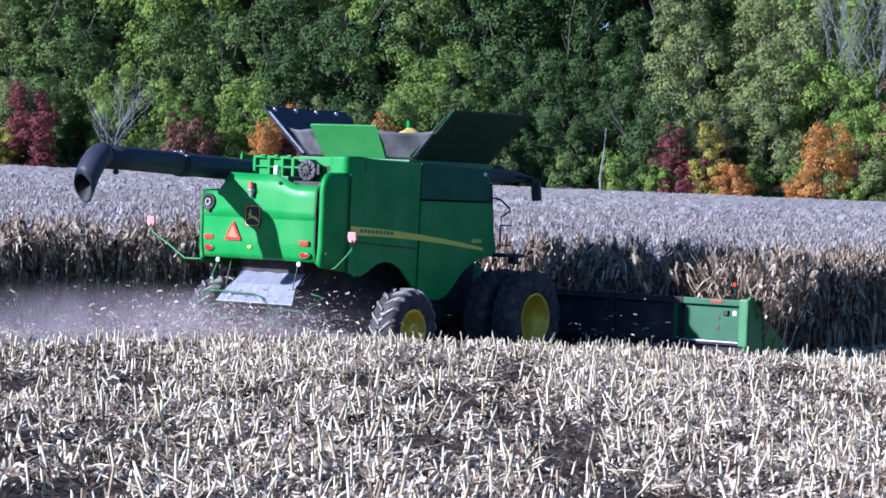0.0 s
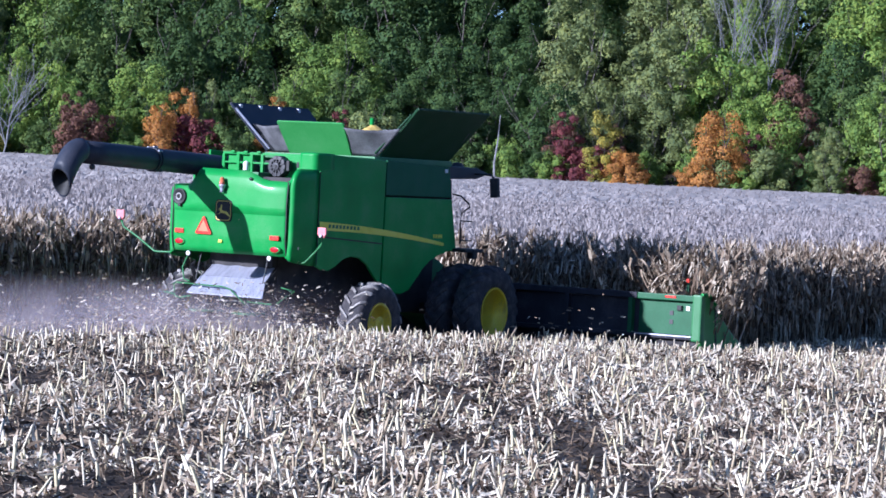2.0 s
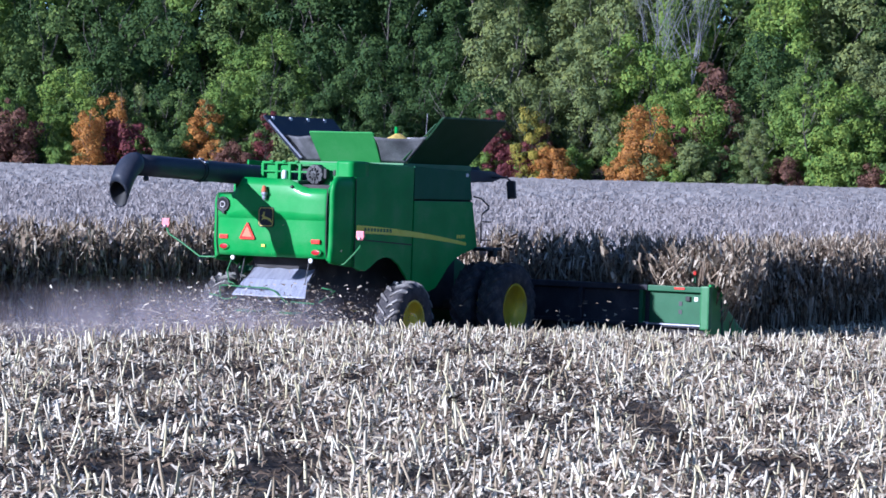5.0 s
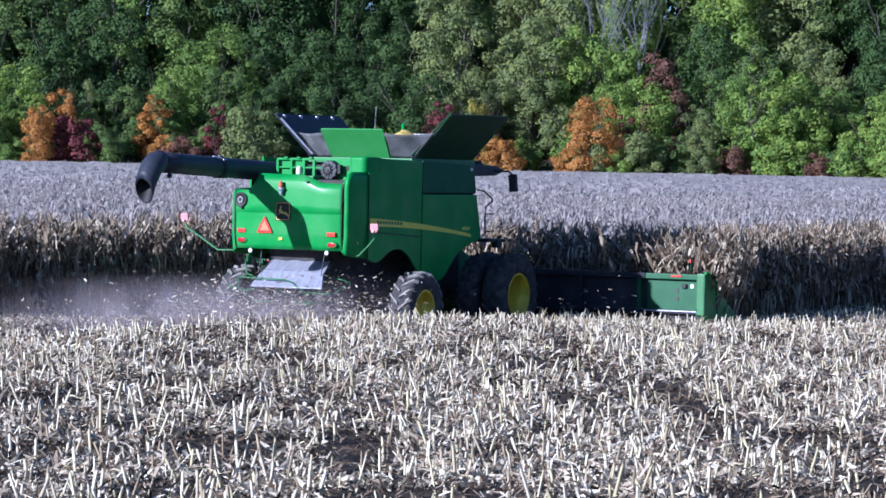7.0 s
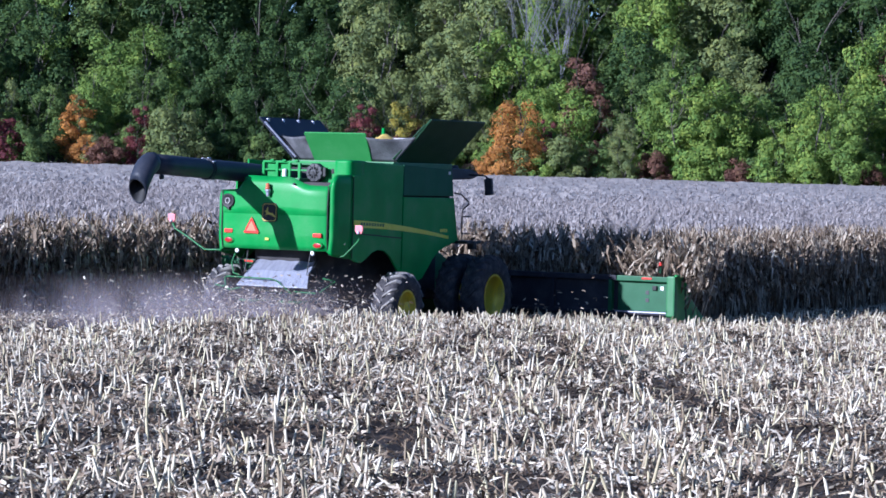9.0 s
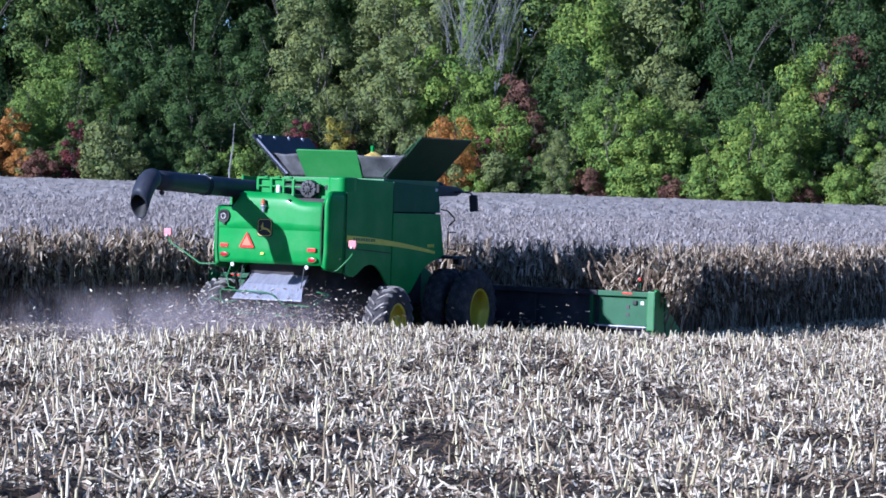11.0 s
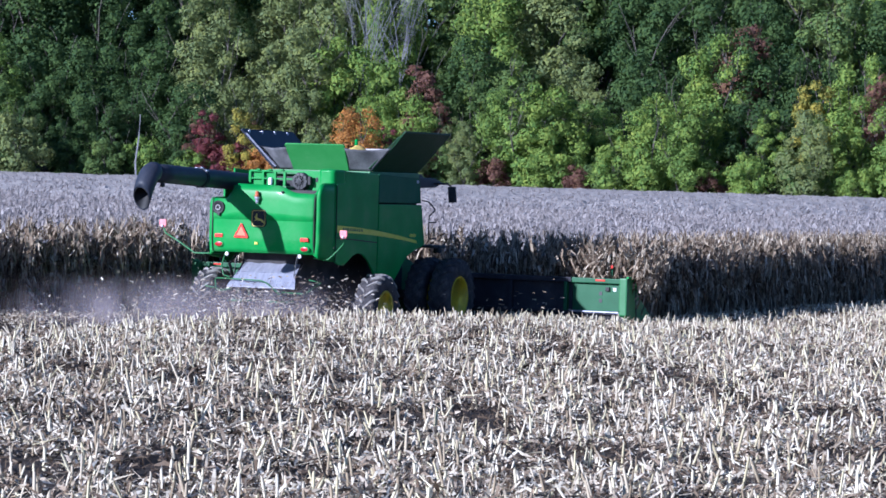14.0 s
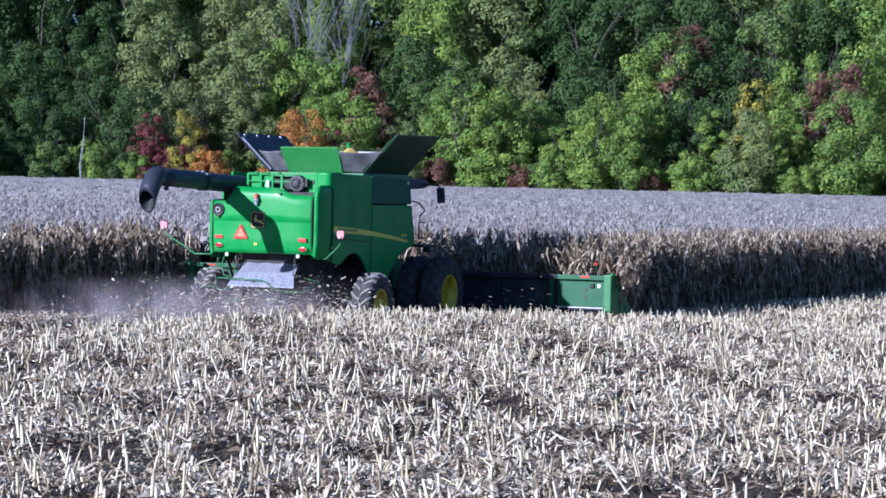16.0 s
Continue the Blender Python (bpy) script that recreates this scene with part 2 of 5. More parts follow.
def raw(name, verts, faces, mat, parent=None, smooth=False):
    me = bpy.data.meshes.new(name)
    me.from_pydata([tuple(v) for v in verts], [], faces)
    me.update()
    return link_mesh(name, me, mat, parent, smooth)


def quads(name, v, mat, parent=None):
    """One mesh of loose faces of k corners; v has shape (n, k, 3)."""
    n, k = v.shape[:2]
    me = bpy.data.meshes.new(name)
    me.vertices.add(n * k)
    me.vertices.foreach_set("co", np.ascontiguousarray(v, dtype=np.float32).ravel())
    me.loops.add(n * k)
    me.loops.foreach_set("vertex_index", np.arange(n * k, dtype=np.int32))
    me.polygons.add(n)
    me.polygons.foreach_set("loop_start", np.arange(n, dtype=np.int32) * k)
    me.update(calc_edges=True)
    return link_mesh(name, me, mat, parent)


def tiled(name, base_v, base_f, mats, mat, parent=None):
    """Many copies of one small four-cornered-face mesh, joined: mats has shape (n, 3, 4)."""
    base_v, base_f = np.asarray(base_v, float), np.asarray(base_f, int)
    n, k, q = len(mats), len(base_v), len(base_f)
    v = np.einsum("nij,kj->nki", mats[:, :, :3], base_v) + mats[:, None, :, 3]
    fidx = (base_f[None] + (np.arange(n) * k)[:, None, None]).reshape(-1)
    me = bpy.data.meshes.new(name)
    me.vertices.add(n * k)
    me.vertices.foreach_set("co", np.ascontiguousarray(v, dtype=np.float32).ravel())
    me.loops.add(n * q * 4)
    me.loops.foreach_set("vertex_index", fidx.astype(np.int32))
    me.polygons.add(n * q)
    me.polygons.foreach_set("loop_start", np.arange(n * q, dtype=np.int32) * 4)
    me.update(calc_edges=True)
    return link_mesh(name, me, mat, parent)


def box(bm, lo, hi, bevel=0.0, m=None):
    r = bmesh.ops.create_cube(bm, size=1)
    vs = r["verts"]
    for v in vs:
        v.co = Vector([lo[i] + (v.co[i] + 0.5) * (hi[i] - lo[i]) for i in range(3)])
    if bevel:
        es = list({e for v in vs for e in v.link_edges})
        out = bmesh.ops.bevel(bm, geom=es, offset=bevel, segments=2, affect="EDGES", profile=0.6)
        vs = list({v for f in out["faces"] for v in f.verts} | {v for v in vs if v.is_valid})
    if m:
        bmesh.ops.transform(bm, matrix=m, verts=vs)
    return bm


def boxed(lo, hi, bevel=0.0, m=None):
    return box(bmesh.new(), lo, hi, bevel, m)


def slab(outline, axis, a, b, bevel=0.0, bm=None):
    """An outline in the two other axes, thickened from a to b along axis."""
    bm = bm or bmesh.new()

    def at(p, v):
        q = list(p)
        q.insert("xyz".index(axis), v)
        return q
    v0 = [bm.verts.new(at(p, a)) for p in outline]
    v1 = [bm.verts.new(at(p, b)) for p in outline]
    n = len(outline)
    fs = [bm.faces.new(v0), bm.faces.new(v1[::-1])]
    fs += [bm.faces.new((v0[i], v1[i], v1[(i + 1) % n], v0[(i + 1) % n])) for i in range(n)]
    bmesh.ops.recalc_face_normals(bm, faces=fs)
    if bevel:
        es = [e for e in set(fs[0].edges) | set(fs[1].edges)]
        bmesh.ops.bevel(bm, geom=es, offset=bevel, segments=2, affect="EDGES", profile=0.6)
    return bm


def tube(points, r, sides=8, bm=None, r_end=None):
    bm = bm or bmesh.new()
    pts = [Vector(p) for p in points]
    rings = []
    for i, p in enumerate(pts):
        d = (pts[min(i + 1, len(pts) - 1)] - pts[max(i - 1, 0)]).normalized()
        a = d.orthogonal().normalized() if abs(d.z) > 0.95 else d.cross(Vector((0, 0, 1))).normalized()
        b = d.cross(a).normalized()
        rr = r if r_end is None else r + (r_end - r) * i / (len(pts) - 1)
        rings.append([bm.verts.new(p + (a * math.cos(k * math.tau / sides) + b * math.sin(k * math.tau / sides)) * rr) for k in range(sides)])
    for u, w in zip(rings, rings[1:]):
        for k in range(sides):
            bm.faces.new((u[k], u[(k + 1) % sides], w[(k + 1) % sides], w[k]))
    bm.faces.new(rings[0][::-1])
    bm.faces.new(rings[-1])
    return bm


def lathe(profile, axis, centre, sides=32, bm=None, closed=False):
    """profile: (along, radius) pairs turned about the axis through centre."""
    bm = bm or bmesh.new()
    k = "xyz".index(axis)
    rings = []
    for a, r in profile:
        ring = []
        for i in range(sides):
            w = i * math.tau / sides
            q = [r * math.cos(w), r * math.sin(w)]
            q.insert(k, a)
            ring.append(bm.verts.new(Vector(q) + Vector(centre)))
        rings.append(ring)
    pairs = list(zip(rings, rings[1:])) + ([(rings[-1], rings[0])] if closed else [])
    for u, w in pairs:
        for i in range(sides):
            bm.faces.new((u[i], u[(i + 1) % sides], w[(i + 1) % sides], w[i]))
    if not closed:
        bm.faces.new(rings[0])
        bm.faces.new(rings[-1])
    bmesh.ops.recalc_face_normals(bm, faces=bm.faces)
    return bm


def grid(fn, nu, nv, bm=None):
    """A sheet of nu by nv cells from fn(u, v), u and v from 0 to 1."""
    bm = bm or bmesh.new()
    vs = [[bm.verts.new(fn(i / nu, j / nv)) for j in range(nv + 1)] for i in range(nu + 1)]
    for i in range(nu):
        for j in range(nv):
            bm.faces.new((vs[i][j], vs[i + 1][j], vs[i + 1][j + 1], vs[i][j + 1]))
    return bm


def thicken(ob, t, offset=-1.0):
    md = ob.modifiers.new("thickness", "SOLIDIFY")
    md.thickness, md.offset = t, offset
    return ob


# ---- ground ----
MID = np.array([-57.0, -36.0])     # the middle of the ground from which the field is seen
HEAD_HALF = 6.63                   # half the header's width: the swath
EDGE_X = 10.1                      # where the uncut corn begins ahead of the header
FAR = 650.0                        # from MID to the foot of the woods


def rise(x, y):
    """Height of the land: a level near field with a pressed wheel lane, a slow rise, then a wooded slope."""
    r = np.hypot(np.asarray(x, float) - MID[0], np.asarray(y, float) - MID[1])
    s = np.clip((r - 110) / 530, 0, 1)
    lane = np.clip((3.25 - np.abs(np.asarray(y, float))) / 0.45, 0, 1) * np.clip((9.2 - np.asarray(x, float)) / 0.6, 0, 1)
    bank = np.clip((np.asarray(y, float) + 18) / 11, 0, 1) * np.clip((-3.0 - np.asarray(y, float)) / 0.9, 0, 1) * np.clip(0.28 - 0.032 * np.asarray(x, float), 0, 0.47)
    return 0.35 - 0.27 * lane + bank * (1 if np.ndim(x) == 0 else np.where(r < 100, 1, 0)) + 3.25 * s * s * (1.6 - 0.6 * s) + 0.32 * np.clip(r - FAR - 8, 0, 130)


rr = np.concatenate([np.linspace(0, 130, 180), np.geomspace(134, 900, 60), np.array([1100, 1600, 2400, 3500.0])])
aa = np.concatenate([np.linspace(radians(10), radians(48), 153), np.linspace(radians(50), radians(368), 107)])
gx = MID[0] + rr[:, None] * np.cos(aa)
gy = MID[1] + rr[:, None] * np.sin(aa)
gz = rise(gx, gy)
gz[rr < 200] += 0.035 * np.sin(gx[rr < 200] * 1.9 + np.sin(gy[rr < 200] * 0.7)) * np.cos(gy[rr < 200] * 2.3) - 0.03
gv = np.stack([gx, gy, gz], -1).reshape(-1, 3)
na, nr = len(aa), len(rr)
gf = [(i * na + j, (i + 1) * na + j, (i + 1) * na + (j + 1) % na, i * na + (j + 1) % na) for i in range(nr - 1) for j in range(na)]
ground = raw("ground", gv, gf, SOIL, smooth=True)
tagged(ground, "brown harvested field soil strewn with straw", "ground", kind="structure")


# ---- the combine harvester ----
combine = thing("combine_harvester", "green combine harvester with yellow wheels cutting dry corn", "combine harvester")

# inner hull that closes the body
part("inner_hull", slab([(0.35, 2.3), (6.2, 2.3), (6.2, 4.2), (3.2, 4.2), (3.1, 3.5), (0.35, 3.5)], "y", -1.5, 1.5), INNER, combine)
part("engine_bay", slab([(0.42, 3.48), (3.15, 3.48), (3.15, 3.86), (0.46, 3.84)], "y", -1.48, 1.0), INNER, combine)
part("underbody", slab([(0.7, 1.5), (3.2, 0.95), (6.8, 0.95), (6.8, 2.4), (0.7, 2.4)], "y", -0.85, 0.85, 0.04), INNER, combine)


def rear_x(y, z):
    x = 0.10 * (abs(y) / 1.46) ** 4
    if z < 2.56:
        x += 0.22 * (2.56 - z) ** 1.2
    elif z > 3.06:
        x += 0.05 * (z - 3.06) - 0.02
    return x - 0.03


def rear_top(y):
    if y > 1.12:
        return 3.58
    if y > 0.72:
        return 3.58 + 0.39 * (0.5 - 0.5 * math.cos(math.pi * (1.12 - y) / 0.40))
    fall = min(1.0, max(0.0, (-0.40 - y) / 0.62))
    return 3.97 - 0.02 * (0.72 - y) - 0.17 * (0.5 - 0.5 * math.cos(math.pi * fall))


def rear_fn(u, v):
    y = 1.46 - 2.92 * u
    i = round(v * 14)
    top = rear_top(y)
    zt = [2.2, 2.32, 2.46, 2.545, 2.56, 2.7, 2.9, 3.03, 3.06, 3.07]
    z = zt[i] if i < 10 else 3.07 + (top - 3.07) * (i - 9) / 5
    x = rear_x(y, z)
    if i == 14:
        x += 0.05
    return (x, y, z)


rear = part("rear_panel", grid(rear_fn, 56, 14), GREEN, combine, "glossy green rear hood panel", smooth=True)
thicken(rear, 0.05)
for sgn in (1, -1):
    pts = [(rear_x(1.46, z) - 0.012, sgn * 1.468, z) for z in (2.18, 2.4, 2.56, 2.8, 3.0, 3.06, 3.3)]
    top = 3.58 if sgn > 0 else 3.76
    pts += [(rear_x(1.46, top) - 0.004, sgn * 1.468, top)]
    part("panel_seal", tube([(a - 0.008, b, c) for a, b, c in pts], 0.015, 6), BLACK, combine)

    def corner_fn(u, v, sgn=sgn):
        w = u * math.pi / 2
        x = 0.10 + 0.82 * (1 - math.cos(w)) ** 2.1
        y = sgn * (1.475 + 0.18 * math.sin(w) ** 0.85)
        top = (3.77 + 0.27 * (0.5 - 0.5 * math.cos(math.pi * min(1.0, 1.4 * u)))) if sgn < 0 else 3.57 + 0.05 * u
        bot = 2.18 - 0.16 * u
        z = bot + (top - bot) * v
        if z < 2.5:
            y -= sgn * 0.10 * (2.5 - z)
        if z > top - 0.12:
            x += 0.25 * (z - top + 0.12) * (1 - u)
            y -= sgn * 0.45 * (z - top + 0.12)
        return (x, y, z)
    c = part("corner_panel", grid(corner_fn, 14, 16), GREEN, combine, smooth=True)
    thicken(c, 0.04, 1.0 if sgn > 0 else -1.0)

    # flank, two doors with wheel arches cut from the lower edge
    y0, y1 = (-1.66, -1.60) if sgn < 0 else (1.60, 1.66)
    low = [(0.94, 2.02), (1.15, 1.94), (1.42, 1.93), (1.66, 2.02), (1.95, 2.17), (2.25, 2.23), (2.55, 2.20), (2.85, 2.06), (3.15, 1.80), (3.40, 1.60)]
    door_a = slab(low + [(3.40, 1.62), (3.44, 4.31), (2.6, 4.32), (1.46, 4.37), (1.46, 4.06), (0.94, 4.02)], "y", y0, y1, 0.018)
    part("flank_door", door_a, GREEN, combine)
    low2 = [(3.46, 1.58), (3.75, 1.44), (4.25, 1.42), (4.55, 1.50), (4.85, 1.75), (5.10, 1.98), (5.4, 2.16), (5.75, 2.28), (6.1, 2.36), (6.45, 2.42)]
    part("flank_door", slab(low2 + [(6.17, 3.53), (3.475, 3.53)], "y", y0, y1, 0.018), GREEN, combine)
    part("upper_flank", slab([(3.48, 3.57), (6.16, 3.57), (6.03, 4.25), (3.48, 4.33)], "y", y0 + 0.008, y1 - 0.008, 0.012), DARKPANEL, combine, "dark upper flank panel")
    ys = y0 - 0.005 if sgn < 0 else y1 + 0.001
    part("groove", slab([(1.0, 2.66), (3.40, 2.53), (3.40, 2.50), (1.0, 2.63)], "y", ys, ys + 0.004), BLACK, combine)
    # yellow sweep along the flank
    up, dn = [], []
    for k in range(13):
        x = 1.0 + 4.9 * k / 12
        zc = 2.87 - 0.022 * (x - 1) - 0.010 * (x - 1) ** 2
        w = 0.092 * (1 - 0.60 * k / 12)
        up.append((x, zc + w))
        dn.append((x, zc - w))
    part("stripe", slab(up + dn[::-1], "y", ys - 0.002, ys + 0.003), STRIPE, combine, "yellow stripe along the flank")
    for k in range(9):
        part("letter_bar", slab([(1.32 + k * 0.135, 2.83 - k * 0.004), (1.41 + k * 0.135, 2.83 - k * 0.004), (1.41 + k * 0.135, 2.905 - k * 0.004), (1.32 + k * 0.135, 2.905 - k * 0.004)], "y", ys - 0.005, ys), GREEN_DULL, combine)
    for k in range(4):
        part("letter_bar", slab([(5.45 + k * 0.10, 2.66), (5.52 + k * 0.10, 2.66), (5.52 + k * 0.10, 2.74), (5.45 + k * 0.10, 2.74)], "y", ys - 0.003, ys + 0.002), STRIPE, combine)
part("door_seam", tube([(0.93, -1.664, 2.04), (0.93, -1.668, 3.0), (0.93, -1.664, 4.0)], 0.011, 6), BLACK, combine)
part("label_plate", slab([(5.84, 4.12), (5.95, 4.12), (5.95, 4.2), (5.84, 4.2)], "y", -1.66, -1.648), WHITE, combine)

# rear fittings
fan = part("vent_dish", lathe([(-0.02, 0.17), (-0.06, 0.175), (-0.075, 0.15), (-0.045, 0.12), (-0.04, 0.05)], "x", (rear_x(1.26, 3.34), 1.26, 3.34), 28), BLACK, combine, "round black air vent", smooth=True)
part("vent_ring", lathe([(-0.055, 0.065), (-0.08, 0.072), (-0.085, 0.062), (-0.08, 0.052)], "x", (rear_x(1.26, 3.34), 1.26, 3.34), 20, closed=True), MARKER, fan, "bright inner ring")
part("vent_clip", boxed((-0.07, 1.20, 3.13), (0.0, 1.27, 3.2), 0.01), BLACK, fan)


def rounded(h, k, cy=0.07, cz=3.09):
    """Soft-cornered upright shield, h half its height, k its corner."""
    return [(cy + sx * (h * 0.94 - k + k * math.cos(w)), cz + sz * (h - k + k * math.sin(w)) + 0.05 * h * (1 if sz > 0 else -1) * (1 - abs(sx * (h - k + k * math.cos(w))) / h))
            for sx, sz, a in ((1, 1, 0), (-1, 1, 1), (-1, -1, 0), (1, -1, 1)) for w in [math.pi / 2 * ((j / 4) if a == 0 else 1 - j / 4) for j in range(5)]]


badge = part("badge", slab(rounded(0.225, 0.08), "x", -0.058, -0.02), BLACK, combine, "black badge with a yellow outline")
part("outline", slab(rounded(0.205, 0.072), "x", -0.0595, -0.056), BADGE_Y, badge)
part("badge_field", slab(rounded(0.188, 0.066), "x", -0.061, -0.057), BLACK, badge)
part("emblem", slab([(0.20, 3.00), (0.13, 3.04), (0.02, 3.03), (-0.09, 2.965), (-0.105, 2.985), (-0.03, 3.07), (0.06, 3.085), (0.11, 3.11), (0.105, 3.20), (0.13, 3.22), (0.15, 3.14), (0.195, 3.12), (0.165, 3.09), (0.15, 3.06)], "x", -0.064, -0.058), BADGE_Y, badge)
tri = part("warning_triangle", slab([(0.77, 2.60), (0.75, 2.575), (0.37, 2.575), (0.35, 2.60), (0.545, 2.95), (0.575, 2.95)], "x", -0.075, -0.055, 0.004), RED, combine, "orange slow vehicle triangle")
part("film", slab([(0.695, 2.635), (0.425, 2.635), (0.56, 2.875)], "x", -0.081, -0.0745), ORANGE, tri)
for y, z in ((1.24, 2.62), (-1.23, 2.58)):
    part("reflector", boxed((-0.065 + 0.09 * (abs(y) / 1.46) ** 4, y - 0.115, z - 0.048), (-0.01 + 0.09 * (abs(y) / 1.46) ** 4, y + 0.115, z + 0.048), 0.01), RED, combine, "red reflector")
for y, z in ((1.24, 2.40), (-1.23, 2.34)):
    x = rear_x(y, z)
    tl = part("tail_lamp", lathe([(0.01, 0.13), (-0.03, 0.13), (-0.045, 0.11)], "x", (0, 0, 0), 24), GREEN, combine, smooth=True)
    tl.location, tl.scale = (x, y, z), (1, 1.12, 0.60)
    lens = part("lens", lathe([(-0.04, 0.098), (-0.050, 0.096), (-0.052, 0.085), (-0.053, 0.004)], "x", (0, 0, 0), 24), LAMP_RED, tl, "red oval lamp lens", smooth=True)
for y in (1.02, -1.08):
    wl = part("work_lamp", lathe([(0.0, 0.04), (-0.05, 0.064), (-0.07, 0.06), (-0.075, 0.02)], "x", (0.12, y, 2.15), 20), CHARCOAL, combine, smooth=True)
    part("lens", lathe([(-0.07, 0.055), (-0.08, 0.045), (-0.084, 0.006)], "x", (0.12, y, 2.15), 18), WHITE, wl, "white lamp lens", smooth=True)
    part("bracket", tube([(0.14, y, 2.14), (0.2, y, 2.24)], 0.015, 6), BLACK, wl)
bea = part("beacon", lathe([(0.0, 0.06), (0.06, 0.06), (0.065, 0.048), (0.13, 0.046), (0.15, 0.02)], "z", (-0.10, 0.11, 3.64), 18), BEACON, combine, "amber beacon on a bracket", smooth=True)
part("beacon_bracket", tube([(0.0, 0.06, 3.55), (-0.08, 0.08, 3.52), (-0.10, 0.10, 3.62)], 0.03, 8), CHARCOAL, bea)
part("beacon_base", lathe([(-0.14, 0.03), (-0.10, 0.045), (-0.05, 0.05), (0.0, 0.075), (0.03, 0.075)], "z", (-0.10, 0.10, 3.61), 16), STEEL, bea)
part("cap", lathe([(0.0, 0.035), (-0.03, 0.035), (-0.035, 0.02)], "x", (rear_x(-0.58, 3.78), -0.58, 3.78), 16), BLACK, combine, smooth=True)
part("label_plate", boxed((-0.045, 0.09, 2.42), (-0.025, 0.18, 2.48), 0.004), STRIPE, combine)

# marker arms
for sgn, pts in ((1, [(0.35, 1.30, 2.15), (0.33, 1.9, 2.13), (0.32, 2.12, 2.13), (0.31, 2.6, 2.42), (0.30, 2.98, 2.62), (0.30, 3.06, 2.78)]),
                 (-1, [(0.42, -1.30, 2.12), (0.40, -1.62, 2.08), (0.40, -1.74, 2.10), (0.40, -2.02, 2.36), (0.40, -2.14, 2.50), (0.40, -2.15, 2.66)])):
    arm = part("marker_arm", tube(pts, 0.022, 8), GREEN_DULL, combine, smooth=True)
    x, y, z = pts[-1]
    part("marker", slab([(y - 0.10, z + 0.19), (y + 0.10, z + 0.19), (y + 0.105, z + 0.06), (y + 0.055, z - 0.02), (y - 0.055, z - 0.02), (y - 0.105, z + 0.06)], "x", x - 0.03, x + 0.02, 0.01), PINK, arm, "pale red marker plate")
    part("reflector", slab([(y - 0.09, z + 0.18), (y + 0.09, z + 0.18), (y + 0.093, z + 0.08), (y - 0.093, z + 0.08)], "x", x - 0.036, x - 0.026), PINK, arm)
    part("marker_lamp", lathe([(0.0, 0.035), (-0.04, 0.035), (-0.05, 0.02)], "x", (x - 0.028, y, z + 0.02), 16), STEEL, arm)

# engine deck behind the tank
part("engine_cover", slab([(0.42, 3.80), (0.50, 3.90), (0.62, 3.93), (1.00, 3.93), (1.00, 3.80)], "y", -0.48, 1.02, 0.02), GREEN, combine)
part("deck", boxed((0.34, -0.50, 3.84), (3.3, 1.05, 3.93), 0.02), GREEN_DULL, combine)
part("deck", boxed((0.34, -1.45, 3.62), (3.3, -0.51, 3.72), 0.02), GREEN_DULL, combine)
def shoulder_fn(u, v):
    """Rounded shoulder that runs from the deck's back into the flank."""
    w = u * math.pi / 2
    x = 0.84 + 0.62 * (1 - math.cos(w)) ** 3
    y = -1.20 - 0.455 * math.sin(w) ** 0.9
    z = 3.94 + 0.44 * min(1.0, v / 0.75)
    if v > 0.75:
        k = (v - 0.75) / 0.25
        x += 0.30 * k * (1 - u)
        y += 0.30 * k * u
        z += 0.02 * math.sin(k * math.pi / 2)
    return (x, y, z)


thicken(part("deck_shoulder", grid(shoulder_fn, 16, 12), GREEN, combine, smooth=True), 0.03)
part("deck_block", slab([(1.15, 3.92), (1.15, 4.37), (3.30, 4.34), (3.30, 3.92)], "y", -1.58, -1.20, 0.02), GREEN, combine)
rail = part("deck_rail", boxed((1.02, -1.22, 4.29), (1.10, 0.95, 4.345), 0.012), GREEN, combine)
part("rail_bar", boxed((1.03, -1.22, 4.10), (1.08, 0.95, 4.14), 0.01), GREEN, rail)
for y in (0.93, 0.55, 0.20, -0.08, -0.95):
    part("post", boxed((1.02, y - 0.035, 3.92), (1.09, y + 0.035, 4.30), 0.008), GREEN, rail)
part("plate", boxed((0.96, -1.22, 3.70), (1.02, -0.70, 4.31), 0.012), GREEN, rail)
for y in (0.75, 0.38):
    part("plate", boxed((1.11, y - 0.13, 3.95), (1.14, y + 0.13, 4.28), 0.01), GREEN, rail)
scr = part("air_screen", lathe([(0.28, 0.22), (0.0, 0.235), (-0.05, 0.22), (-0.06, 0.15), (-0.025, 0.13), (-0.025, 0.02)], "x", (0.80, -0.66, 4.07), 10), CHARCOAL, combine, "charcoal air cleaner")
for k in range(10):
    a = k * math.tau / 10
    part("rib", boxed((-0.07, -0.012, 0.09), (-0.03, 0.012, 0.205), 0.004, Matrix.Translation((0.80, -0.66, 4.07)) @ Matrix.Rotation(a, 4, "X")), CHARCOAL, scr)
part("hub", lathe([(-0.02, 0.09), (-0.09, 0.08), (-0.10, 0.045)], "x", (0.80, -0.66, 4.07), 16), CHARCOAL, scr)
part("hub_cap", lathe([(-0.09, 0.04), (-0.115, 0.035)], "x", (0.80, -0.66, 4.07), 12), BLACK, scr)
part("clamp", boxed((0.78, -0.96, 3.98), (0.90, -0.88, 4.20), 0.015), BLACK, scr)
for y in (0.30,):
    part("bottle", lathe([(0.0, 0.06), (0.16, 0.06), (0.19, 0.03)], "z", (0.98, y, 3.96), 14), WHITE, combine, "small white reservoir")
part("slot", boxed((0.945, -1.09, 4.06), (0.965, -1.03, 4.18), 0.006), BLACK, rail)
for y in (-0.02, 0.32, 0.66):
    part("latch", boxed((0.97, y - 0.05, 4.33), (1.03, y + 0.05, 4.37), 0.008), GREEN, rail)

